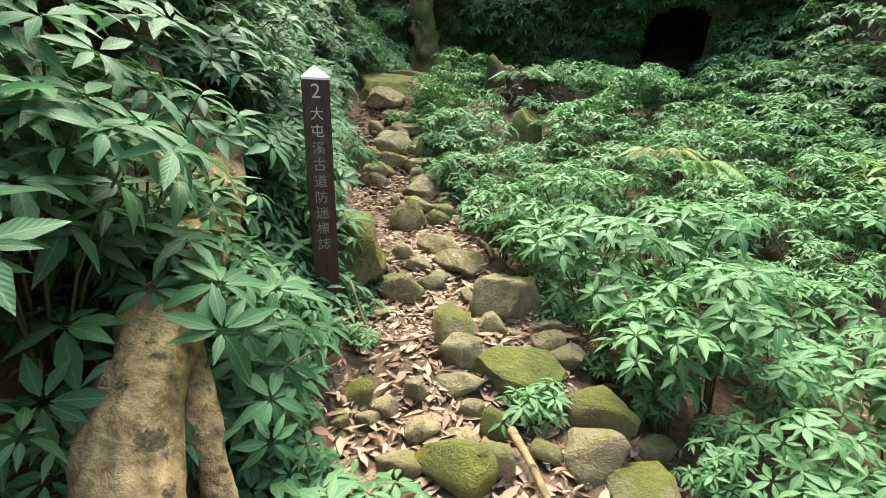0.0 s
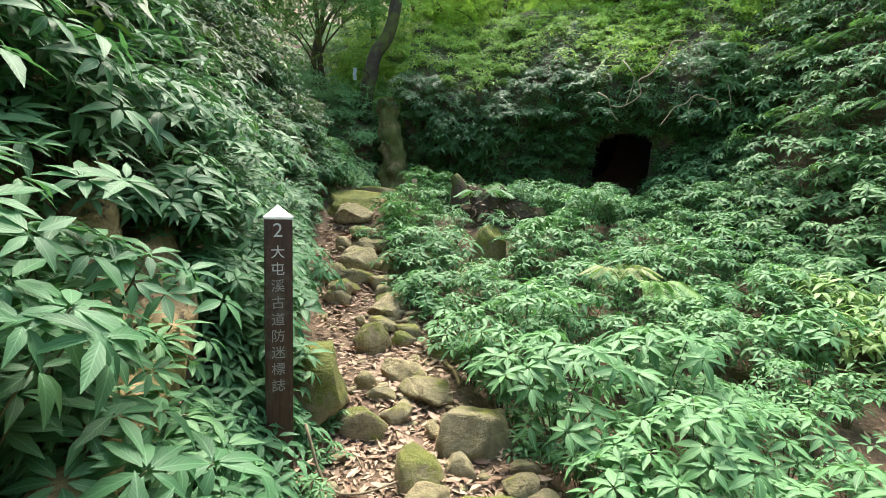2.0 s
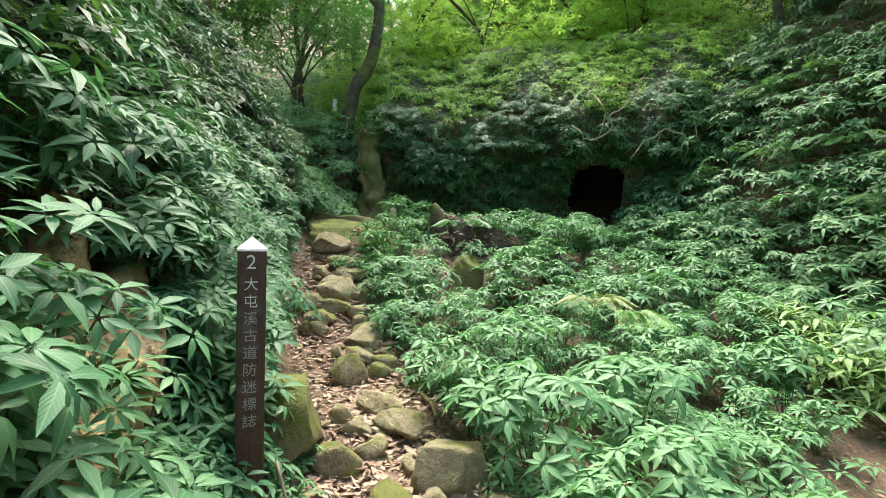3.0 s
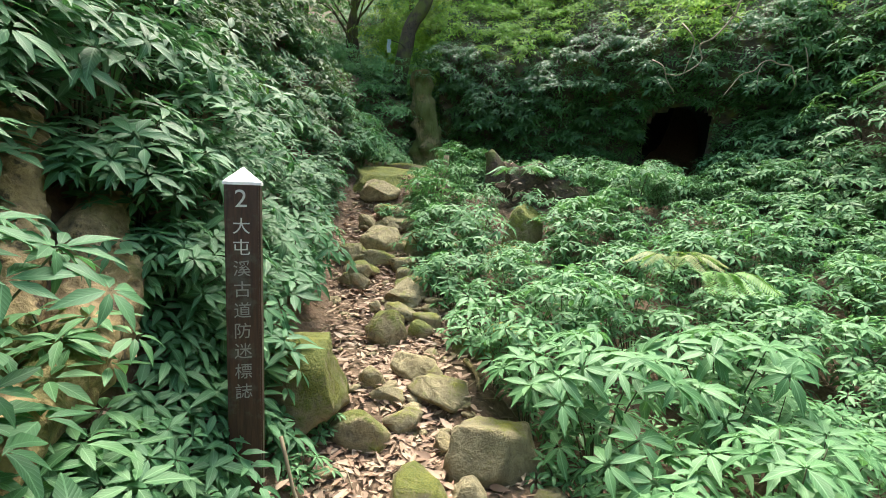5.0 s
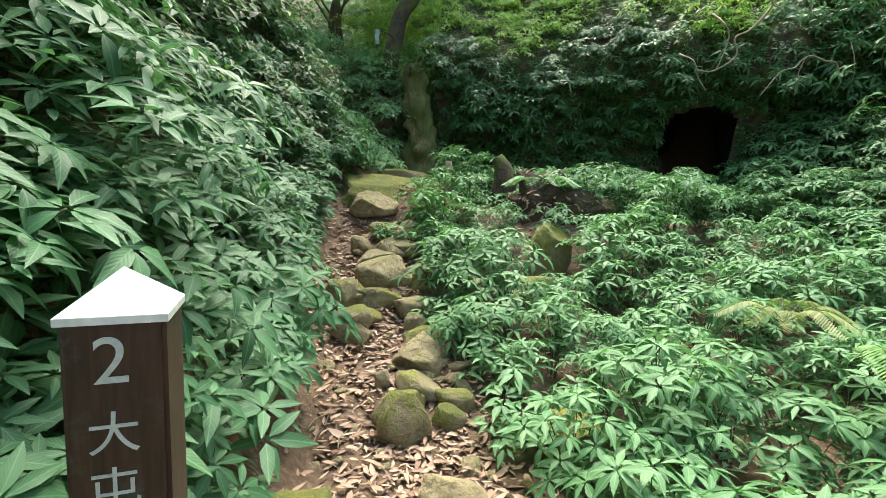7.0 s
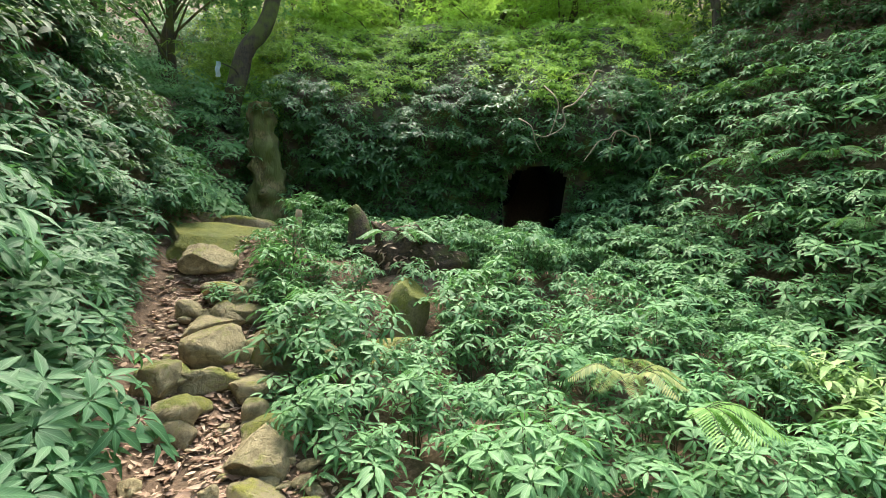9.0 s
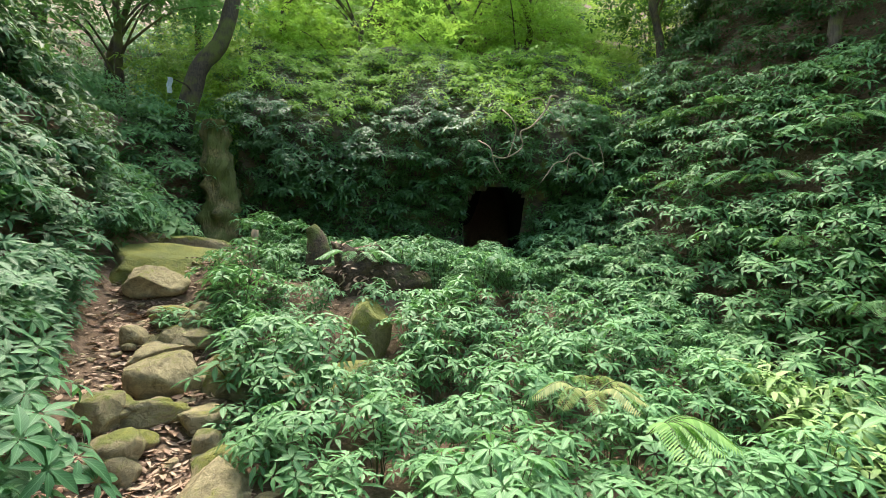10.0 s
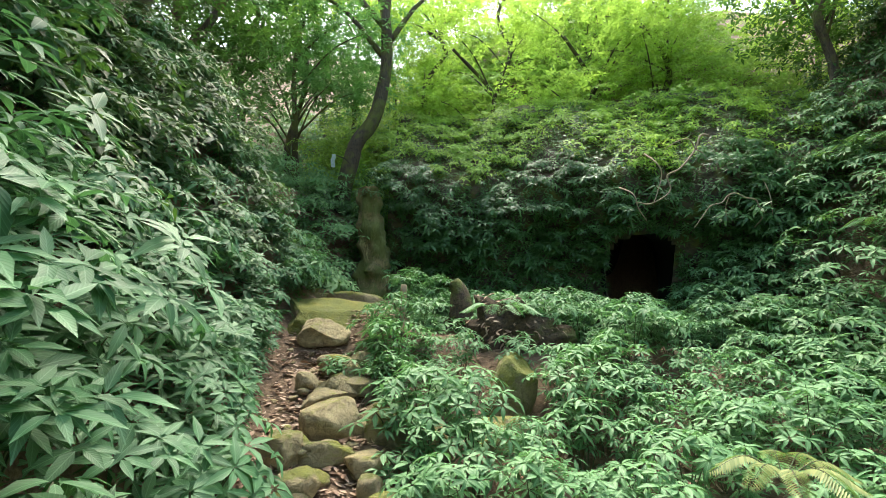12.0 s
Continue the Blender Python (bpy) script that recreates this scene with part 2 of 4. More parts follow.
def leaf_mesh(name, material, *args, **kw):
    v, t, q, uv = leaves(*args, **kw)
    return mesh_of(name, v, t, q, material, uv)


def whorls(rng, centre, normal, count, length, droop=0.35, shape_width=0.33, lift_mean=0.12):
    """Leaf arguments for a ring of leaves round each centre, fanned about its normal."""
    n = len(centre)
    normal = unit(normal)
    ref = np.where(np.abs(normal[:, 2:3]) > 0.9, [[1.0, 0, 0]], [[0, 0, 1.0]])
    e1 = unit(np.cross(normal, ref))
    e2 = np.cross(normal, e1)
    turn = rng.uniform(0, 2 * np.pi, (n, 1)) + np.arange(count) * (2 * np.pi / count) + rng.normal(0, 0.18, (n, count))
    lift = rng.normal(lift_mean, 0.2, (n, count))
    ax = (np.cos(turn)[..., None] * e1[:, None] + np.sin(turn)[..., None] * e2[:, None]) + lift[..., None] * normal[:, None]
    L = (length if np.ndim(length) else np.full(n, length))[:, None] * rng.uniform(0.65, 1.15, (n, count))
    base = np.repeat(centre[:, None], count, 1) + unit(ax) * 0.012
    up = np.repeat(normal[:, None], count, 1)
    flat = lambda a: a.reshape(-1, a.shape[-1])
    return flat(base), flat(ax), flat(up), L.ravel(), (L * rng.uniform(shape_width - 0.04, shape_width + 0.05, L.shape)).ravel(), rng.uniform(droop * 0.4, droop * 1.6, n * count)


def tube(name, pts, radii, material, sides=8, rough=0.0, seed=0):
    """A bent, tapering limb along points."""
    pts = [Vector(p) for p in pts]
    verts, quads, tris = [], [], []
    for i, p in enumerate(pts):
        along = (pts[min(i + 1, len(pts) - 1)] - pts[max(i - 1, 0)]).normalized()
        a = along.orthogonal().normalized() if i == 0 else (a - along * a.dot(along)).normalized()
        b = along.cross(a)
        for k in range(sides):
            w = 2 * math.pi * k / sides
            d = a * math.cos(w) + b * math.sin(w)
            q = p + d * radii[i] * 1.5
            r = radii[i] * (1 + (rough * (noise.noise(q * 4 + Vector((seed, 0, 0))) + 0.4 * noise.noise(q * 13 + Vector((0, seed, 0))) + 0.22 * noise.noise(q * 27)) if rough else 0))
            verts.append(p + d * r)
    for i in range(len(pts) - 1):
        for k in range(sides):
            j = (k + 1) % sides
            quads.append((i * sides + k, i * sides + j, (i + 1) * sides + j, (i + 1) * sides + k))
    verts += [pts[0], pts[-1]]
    last, n = (len(pts) - 1) * sides, len(verts)
    for k in range(sides):
        j = (k + 1) % sides
        tris += [(n - 2, j, k), (n - 1, last + k, last + j)]
    return mesh_of(name, [tuple(v) for v in verts], tris, quads, material)


def curve_points(ctrl, count):
    """Points of a smooth line through a few given ones."""
    c = [Vector(p) for p in ctrl]
    c = [c[0] * 2 - c[1]] + c + [c[-1] * 2 - c[-2]]
    out = []
    for i in range(count):
        s = i / (count - 1) * (len(c) - 3)
        k = min(int(s), len(c) - 4)
        t, (p, q, r, w) = s - k, c[k:k + 4]
        out.append(0.5 * (2 * q + (r - p) * t + (2 * p - 5 * q + 4 * r - w) * t * t + (3 * q - p - 3 * r + w) * t ** 3))
    return out


def part(name, mesh, parent, label=""):
    ob = new(name, mesh)
    ob.parent = parent
    return tagged(ob, label)


# ---------------------------------------------------------------- the lie of the land
STEPS_Y = (-12, -3, 0, 1.4, 2.5, 3.5, 4.5, 5.5, 6.5, 7.5, 8.2, 9.5, 11, 14)
STEPS_Z = (-1.2, -0.62, -0.22, -0.03, 0.13, 0.28, 0.46, 0.74, 1.0, 1.38, 1.78, 1.98, 2.06, 2.2)
BEND_X = (0.6, 0.35, 0.28, 0.25, 0.13, -0.17, -0.5, -0.9, -1.1, -1.25, -1.22, -1.2, -1.2, -1.2)
HALF_W = (0.7, 0.65, 0.62, 0.6, 0.52, 0.5, 0.53, 0.46, 0.46, 0.46, 0.55, 0.6, 0.6, 0.6)


def smooth(a, b, v):
    t = np.clip((v - a) / (b - a), 0, 1)
    return t * t * (3 - 2 * t)


def cliff_line(x):
    """How far ahead the foot of the rock wall runs at x."""
    return np.interp(x, (-6, -1.8, -1, 0.6, 2.2, 3.2, 4.6, 5.4, 6.4, 8, 14), (13.4, 12.8, 12.3, 12.2, 11.7, 11.3, 11.0, 10.4, 9.9, 9.4, 8.0))


def land(x, y):
    """The height of the ground."""
    x, y = np.asarray(x, float), np.asarray(y, float)
    zp, xc, hw = np.interp(y, STEPS_Y, STEPS_Z), np.interp(y, STEPS_Y, BEND_X), np.interp(y, STEPS_Y, HALF_W)
    d = x - xc
    dl, dr = np.maximum(-hw - d, 0), np.maximum(d - hw, 0)
    bank = np.where(dl < 0.35, 0.9 * dl, 0.315 + 1.9 * (dl - 0.35))
    bank = np.where(bank > 2.6, 2.6 + 0.75 * (bank - 2.6), bank)
    bank = np.minimum(bank, 7 + 0.1 * np.minimum(dl, 40)) * (1 - 0.75 * smooth(9.0, 11.0, y))
    bed = -0.16 * smooth(0, 0.3, dr) - 0.11 * np.minimum(dr, 2.2)
    foot = np.interp(y, (-8, 2, 5, 8, 10), (7.0, 6.2, 5.8, 5.4, 4.9))
    dh = np.maximum(x - foot, 0) * smooth(16, 11, y)
    hill = np.minimum(1.45 * dh, 11 + 0.1 * np.minimum(dh, 40))
    db = np.maximum(y - cliff_line(x) - 2.4, 0) 
    back = 3.0 * smooth(0, 0.5, db) * smooth(-1.6, -0.4, x) + (0.75 + 0.25 * smooth(-1.0, 1.0, x)) * db
    back = np.minimum(back, 15 + 0.1 * np.minimum(db, 60))
    back = back + 1.9 * smooth(11.3, 13.0, y) * smooth(-1.3, -2.0, x)
    wave = 0.03 * np.sin(3.1 * x + 1.3 * y) + 0.025 * np.sin(5.3 * y - 2.2 * x + 1) + 0.012 * np.sin(11 * x + 7 * y)
    return zp + bank + bed + np.maximum(hill, back) + wave


# ---------------------------------------------------------------- ground, rock wall, cave
def spread(lo, hi, step, far):
    """Grid lines: close together from lo to hi, ever wider apart out to far."""
    mid = np.arange(lo, hi + step / 2, step)
    out = step * (1.25 ** np.arange(1, 60))
    out = np.cumsum(out)
    out = out[out < far]
    return np.concatenate([lo - out[::-1], mid, hi + out])


def build_ground():
    gx, gy = spread(-3.5, 6.5, 0.07, 400), spread(-0.5, 10.5, 0.07, 400)
    X, Y = np.meshgrid(gx, gy)
    Z = land(X, Y)
    nx, ny = len(gx), len(gy)
    i = np.arange(nx * ny).reshape(ny, nx)
    quads = np.stack([i[:-1, :-1], i[:-1, 1:], i[1:, 1:], i[1:, :-1]], -1).reshape(-1, 4)
    rng = np.random.default_rng(4)
    Z = Z + rng.normal(0, 0.006, Z.shape) * (np.abs(X) < 8)
    ob = new("ground", mesh_of("ground", np.stack([X, Y, Z], -1).reshape(-1, 3), [], quads, SOIL))
    return tagged(ob, "brown woodland soil sloping up between leafy banks", "ground", kind="structure")


build_ground()

CAVE_X, CAVE_W, CAVE_Z, CAVE_H = 4.14, 1.06, 2.05, 1.42


def wall_point(x, z):
    """The rock wall's surface: upright below, bulging forward above the cave, leaning back higher up."""
    y = cliff_line(x)
    bulge = 0.45 * smooth(3.45, 4.15, z) * smooth(0.6, 2.6, x) * smooth(7.0, 5.0, x)
    over = 0.2 * smooth(2.6, 4.0, z)
    lean = 0.9 * np.maximum(z - 4.5, 0) ** 1.2
    y = y - bulge - over + lean
    return y + 0.16 * np.sin(1.7 * x + 0.9 * z) + 0.1 * np.sin(4.1 * x - 2.3 * z) + 0.05 * np.sin(9 * x + 5 * z)


def build_wall():
    gx, gz = np.arange(-0.95, 9.0, 0.07), np.arange(1.4, 7.6, 0.07)
    X, Z = np.meshgrid(gx, gz)
    Y = wall_point(X, Z)
    i = np.arange(X.size).reshape(X.shape)
    q = np.stack([i[:-1, :-1], i[:-1, 1:], i[1:, 1:], i[1:, :-1]], -1).reshape(-1, 4)
    cx, cz = X.ravel()[q].mean(1), Z.ravel()[q].mean(1)
    u, w = (cx - CAVE_X) / (CAVE_W / 2), (cz - CAVE_Z - CAVE_H * 0.45) / (CAVE_H * 0.55)
    open_part = (np.abs(u) ** 4 + np.abs(w) ** 4 < 1)
    ob = new("rock_wall", mesh_of("rock_wall", np.stack([X, Y, Z], -1).reshape(-1, 3), [], q[~open_part], WALL_ROCK))
    tagged(ob, "damp dark rock wall overgrown with creepers", "cliff", kind="structure")
    # the tunnel behind the opening, bending away; its darkness is in the colour
    verts, quads, sides = [], [], 20
    for k in range(14):
        d = k * 0.18
        for s in range(sides):
            a = 2 * math.pi * s / sides
            c, sn = math.cos(a), math.sin(a)
            r = 1.12 + 0.08 * min(k, 8) + 0.06 * math.sin(3 * a + k)
            x = CAVE_X + CAVE_W / 2 * r * math.copysign(abs(c) ** 0.67, c) + 0.004 * k * k
            z = CAVE_Z + CAVE_H * 0.45 + CAVE_H * 0.55 * r * math.copysign(abs(sn) ** 0.67, sn)
            verts.append((x, float(wall_point(x, z)) + 0.03 + d if k == 0 else 11.15 + d, z))
    for k in range(13):
        for s in range(sides):
            j = (s + 1) % sides
            quads.append((k * sides + s, k * sides + j, (k + 1) * sides + j, (k + 1) * sides + s))
    verts.append((CAVE_X + 0.5, 13.7, CAVE_Z + 0.6))
    tris = [(13 * sides + s, 13 * sides + (s + 1) % sides, len(verts) - 1) for s in range(sides)]
    tagged(new("cave_tunnel", mesh_of("cave_tunnel", verts, tris, quads, TUNNEL_ROCK)), "tunnel opening in the rock wall, its darkness put into the colour", "cave", kind="structure")


build_wall()


# ---------------------------------------------------------------- boulders and stones
def rock_mesh(seed, rough=0.24, detail=3):
    bm = bmesh.new()
    bmesh.ops.create_icosphere(bm, subdivisions=detail, radius=0.5)
    rng = random.Random(seed)
    shift = Vector((rng.uniform(-50, 50), rng.uniform(-50, 50), rng.uniform(-50, 50)))
    cuts = [(Vector((rng.gauss(0, 1), rng.gauss(0, 1), rng.gauss(0, 0.8))).normalized(), rng.uniform(0.31, 0.47)) for _ in range(12)]
    spin = Euler((rng.uniform(-0.3, 0.3), rng.uniform(-0.3, 0.3), rng.uniform(0, 3))).to_matrix()
    for v in bm.verts:
        d = v.co.normalized()
        p = spin @ (d * (0.5 / (abs(d.x) ** 4 + abs(d.y) ** 4 + abs(d.z) ** 4) ** 0.25))
        for nrm, dist in cuts:
            over = p.dot(nrm) - dist
            if over > 0:
                p = p - nrm * over * 0.97
        d = p.normalized()
        p += d * rough * (0.22 * noise.noise(p * 2.3 + shift) + 0.13 * noise.noise(p * 6 + shift) + 0.09 * noise.noise(p * 14 + shift))
        v.co = p
    me = bpy.data.meshes.new("boulder")
    bm.to_mesh(me)
    bm.free()
    for p in me.polygons:
        p.use_smooth = True
    return me


ROCK_LABELS = {"bare": "tan sandstone rock bedded in leaf litter on the path", "some": "grey-brown sandstone rock with a little moss beside the path",
               "mossy": "brown boulder half covered with yellow-green moss", "green": "rock thickly covered with yellow-green moss"}
ROCK_COUNT = [0]


def boulder(x, y, z, w, d, h, turn, moss, seed=None):
    """A rock of that width, depth and height, its middle at x, y, z."""
    ROCK_COUNT[0] += 1
    kind = "bare" if moss < 0.15 else "some" if moss < 0.45 else "mossy" if moss < 0.85 else "green"
    me = rock_mesh(seed or ROCK_COUNT[0] * 7 + 3, detail=4 if w > 0.33 else 3)
    me.materials.append(ROCKS[kind])
    rng = random.Random(ROCK_COUNT[0])
    ob = new("boulder", me)
    ob.matrix_world = pose(x, y, z, rng.uniform(-10, 10), rng.uniform(-10, 10), turn) @ Matrix.Diagonal((w * 1.08, d * 1.08, h * 1.2, 1))
    return tagged(ob, ROCK_LABELS[kind], "rock", "rocks along the path")


boulder(0.07, 2.60, 0.20, 0.33, 0.26, 0.21, -30, 0.5)
boulder(0.14, 2.39, 0.15, 0.24, 0.20, 0.16, 7, 0.4)
boulder(0.43, 2.32, 0.12, 0.46, 0.37, 0.16, -16, 1.0)
boulder(0.10, 2.19, 0.09, 0.24, 0.19, 0.08, 21, 0.4)
boulder(0.28, 1.92, 0.04, 0.14, 0.11, 0.15, -2, 1.0)
boulder(0.12, 1.65, 0.07, 0.30, 0.24, 0.21, -25, 1.0)
boulder(0.26, 1.67, 0.07, 0.18, 0.15, 0.17, 12, 0.7)
boulder(0.77, 2.07, 0.04, 0.36, 0.29, 0.19, -11, 0.6)
boulder(0.70, 1.79, 0.06, 0.27, 0.22, 0.16, 26, 0.4)
boulder(1.03, 2.05, -0.11, 0.17, 0.14, 0.11, 3, 0.4)
boulder(0.52, 1.82, 0.02, 0.15, 0.12, 0.09, -20, 0.5)
boulder(0.59, 2.57, 0.15, 0.21, 0.17, 0.14, 17, 0.4)
boulder(0.70, 2.48, 0.12, 0.20, 0.16, 0.13, -6, 0.3)
boulder(1.15, 2.65, -0.02, 0.27, 0.21, 0.14, -29, 0.3)
boulder(0.40, 2.98, 0.24, 0.47, 0.37, 0.34, 8, 0.3)
boulder(-0.33, 3.07, 0.23, 0.29, 0.23, 0.19, -15, 0.5)
boulder(-0.13, 3.23, 0.24, 0.22, 0.17, 0.12, 22, 0.3)
boulder(0.06, 3.51, 0.30, 0.37, 0.29, 0.14, -1, 0.3)
boulder(-0.13, 3.75, 0.35, 0.35, 0.28, 0.16, -24, 0.2)
boulder(-0.39, 3.54, 0.35, 0.17, 0.13, 0.15, 13, 0.3)
boulder(-0.25, 3.42, 0.30, 0.20, 0.16, 0.11, -10, 0.2)
boulder(-0.47, 4.40, 0.47, 0.30, 0.24, 0.19, 27, 0.6)
boulder(-0.38, 4.95, 0.61, 0.45, 0.36, 0.26, 4, 0.4)
boulder(-0.41, 4.63, 0.52, 0.30, 0.24, 0.12, -19, 0.3)
boulder(-0.16, 4.55, 0.48, 0.25, 0.20, 0.12, 18, 0.5)
boulder(-0.89, 6.15, 0.94, 0.51, 0.41, 0.32, -5, 0.3)
boulder(-1.16, 5.73, 0.86, 0.37, 0.29, 0.25, -28, 0.6)
boulder(-0.97, 5.29, 0.71, 0.31, 0.25, 0.22, 9, 0.5)
boulder(-0.89, 5.75, 0.82, 0.31, 0.25, 0.13, -14, 0.4)
boulder(-1.34, 7.72, 1.59, 0.59, 0.47, 0.28, 23, 0.3)
boulder(-0.79, 6.73, 1.15, 0.36, 0.28, 0.18, 0, 0.3)
boulder(-0.35, 2.04, 0.11, 0.16, 0.13, 0.13, -23, 0.6)
boulder(-0.20, 1.98, 0.08, 0.13, 0.10, 0.10, 14, 0.1)
boulder(-0.08, 2.08, 0.12, 0.12, 0.10, 0.13, -9, 0.0)
boulder(0.18, 2.02, 0.05, 0.13, 0.10, 0.10, 28, 0.4)
boulder(-0.08, 1.67, 0.04, 0.18, 0.15, 0.12, 5, 0.4)
boulder(-0.03, 1.87, 0.06, 0.16, 0.13, 0.11, -18, 0.0)
boulder(-0.27, 1.91, 0.06, 0.11, 0.09, 0.08, 19, 0.0)
boulder(-0.39, 1.85, 0.09, 0.11, 0.09, 0.07, -4, 0.2)
boulder(-0.52, 1.71, 0.17, 0.15, 0.12, 0.09, -27, 0.9)
boulder(0.13, 3.10, 0.18, 0.13, 0.11, 0.12, 10, 0.0)
boulder(0.29, 2.69, 0.18, 0.17, 0.13, 0.13, -13, 0.0)
boulder(-0.37, 2.44, 0.19, 0.14, 0.11, 0.08, 24, 0.1)
boulder(0.65, 2.73, 0.17, 0.18, 0.15, 0.09, 1, 0.3)
boulder(0.85, 1.68, 0.02, 0.32, 0.26, 0.11, -22, 0.5)
boulder(-0.70, 6.10, 0.91, 0.20, 0.16, 0.20, 15, 0.1)
boulder(-0.43, 6.29, 0.91, 0.41, 0.33, 0.31, -8, 0.4)
boulder(-0.95, 6.77, 1.14, 0.35, 0.28, 0.19, 29, 0.3)
boulder(-1.08, 7.15, 1.28, 0.32, 0.25, 0.20, 6, 0.4)
boulder(-0.80, 7.24, 1.32, 0.33, 0.26, 0.19, -17, 0.4)
boulder(-0.80, 5.71, 0.82, 0.35, 0.28, 0.16, 20, 0.6)
boulder(-0.16, 6.20, 0.81, 0.55, 0.44, 0.28, -3, 0.5)
boulder(-0.58, 5.60, 0.80, 0.34, 0.27, 0.14, -26, 0.2)
boulder(-1.15, 5.62, 0.84, 0.36, 0.29, 0.24, 11, 0.7)
boulder(-0.71, 6.08, 0.92, 0.21, 0.17, 0.22, -12, 0.1)
boulder(-0.87, 6.92, 1.23, 0.28, 0.22, 0.18, 25, 0.4)
boulder(-1.12, 7.15, 1.27, 0.29, 0.23, 0.21, 2, 0.6)
boulder(-0.93, 5.43, 0.73, 0.29, 0.23, 0.12, -21, 0.6)
boulder(-1.02, 5.25, 0.68, 0.27, 0.22, 0.14, 16, 0.6)
boulder(-0.90, 6.74, 1.13, 0.42, 0.34, 0.15, -7, 0.2)
boulder(-0.92, 5.19, 0.66, 0.26, 0.21, 0.16, -30, 0.5)
boulder(-0.62, 4.65, 0.53, 0.11, 0.09, 0.12, 7, 0.1)
boulder(-0.20, 4.36, 0.43, 0.20, 0.16, 0.16, -16, 0.9)
boulder(-0.45, 4.29, 0.45, 0.29, 0.23, 0.28, 21, 0.6)
boulder(0.25, 4.27, 0.35, 0.41, 0.32, 0.17, -2, 0.5)
boulder(-0.47, 6.04, 0.93, 0.34, 0.28, 0.35, -25, 0.6)
boulder(-0.89, 5.72, 0.82, 0.34, 0.27, 0.19, 12, 0.6)
boulder(-1.28, 6.79, 1.15, 0.29, 0.23, 0.19, -11, 0.3)
boulder(-1.06, 6.61, 1.07, 0.43, 0.34, 0.18, 26, 0.4)
boulder(-0.41, 5.18, 0.65, 0.34, 0.27, 0.17, 3, 0.8)
boulder(-0.50, 5.37, 0.70, 0.17, 0.14, 0.15, -20, 0.8)

boulder(-1.15, 9.7, 1.98, 1.0, 0.5, 0.26, -8, 0.7, 472)
boulder(-1.75, 9.9, 2.0, 0.7, 0.5, 0.3, 8, 0.7, 479)
boulder(0.77, 7.15, 1.08, 0.52, 0.5, 0.86, 12, 0.9, 486)
boulder(0.5, 6.5, 0.72, 0.6, 0.5, 0.45, -20, 0.5, 493)
boulder(0.52, 4.28, 0.4, 0.5, 0.4, 0.32, 15, 0.9, 611)
mound_mesh = rock_mesh(77, 1.3, 4)
mound_mesh.materials.append(MOUND_EARTH)
mound = tagged(new("earth_mound", mound_mesh), "dark earth mound with roots and dead leaves", "mound")
mound.matrix_world = pose(1.05, 8.35, 1.46, 4, -5, 8) @ Matrix.Diagonal((1.25, 0.7, 0.98, 1))
mound_rng = random.Random(6)
mound_spots = sorted((mound.matrix_world @ v.co for v in mound_mesh.vertices), key=lambda p: p.y)
mound_spots = [p for p in mound_spots if p.y < 8.4 and p.z > 1.35]
for k in range(9):
    p = mound_rng.choice(mound_spots)
    pts = [p + Vector((0.07 * i * mound_rng.uniform(-1, 1), -0.02 - 0.012 * i, -0.09 * i)) for i in range(4)]
    tagged(new("root", tube("root", pts, [0.013, 0.011, 0.008, 0.004], TWIG, 5)), "thin bare root hanging out of the earth mound", "root", "roots of the earth mound")
fallen = np.array([mound_rng.choice(mound_spots) for k in range(170)]) + np.array([0, -0.015, 0.015])
fall_rng = np.random.default_rng(16)
fall_n = unit(fallen - np.array([1.05, 8.4, 1.3]))
fall_ax = np.cross(fall_n, fall_rng.normal(0, 1, fallen.shape))
tagged(new("leaf_litter", leaf_mesh("leaf_litter", LITTER, fallen, fall_ax, fall_n, fall_rng.uniform(0.05, 0.12, 170), fall_rng.uniform(0.02, 0.045, 170), np.full(170, 0.1), shape=MID)), "dry brown fallen leaves lying on the earth mound", "leaf litter", kind="stuff")
boulder(-0.71, 3.12, 0.42, 0.7, 0.6, 0.52, 24, 1.0, 542)
slab_mesh = rock_mesh(465, 0.3, 4)
slab_mesh.materials.append(ROCKS["green"])
slab = tagged(new("stone_slab", slab_mesh), "broad sloping stone slab coated with yellow-green moss", "rock", "rocks along the path")
slab.matrix_world = pose(-1.33, 8.2, 1.7, 24, 2, 3) @ Matrix.Diagonal((1.35, 1.2, 0.46, 1))


def scatter_stones():
    """Small loose stones all over the path."""
    rng = np.random.default_rng(8)
    meshes = []
    for k in range(6):
        me = rock_mesh(900 + k, detail=2)
        me.materials.append(ROCKS["bare" if k % 3 else "some"])
        meshes.append(me)
    for k in range(230):
        y = rng.uniform(0.6, 8.0)
        hw = float(np.interp(y, STEPS_Y, HALF_W))
        x = float(np.interp(y, STEPS_Y, BEND_X)) + rng.uniform(-1.05, 1.15) * hw
        s = rng.choice([0.035, 0.05, 0.07, 0.1]) * rng.uniform(0.8, 1.3)
        ob = new("stone", meshes[k % 6])
        ob.matrix_world = pose(x, y, float(land(x, y)) + s * 0.12, rng.uniform(-20, 20), rng.uniform(-20, 20), rng.uniform(0, 360)) @ Matrix.Diagonal((s * 1.3, s, s * 0.65, 1))
        tagged(ob, "small tan stone lying among dead leaves", "stone", "small stones on the path")


scatter_stones()


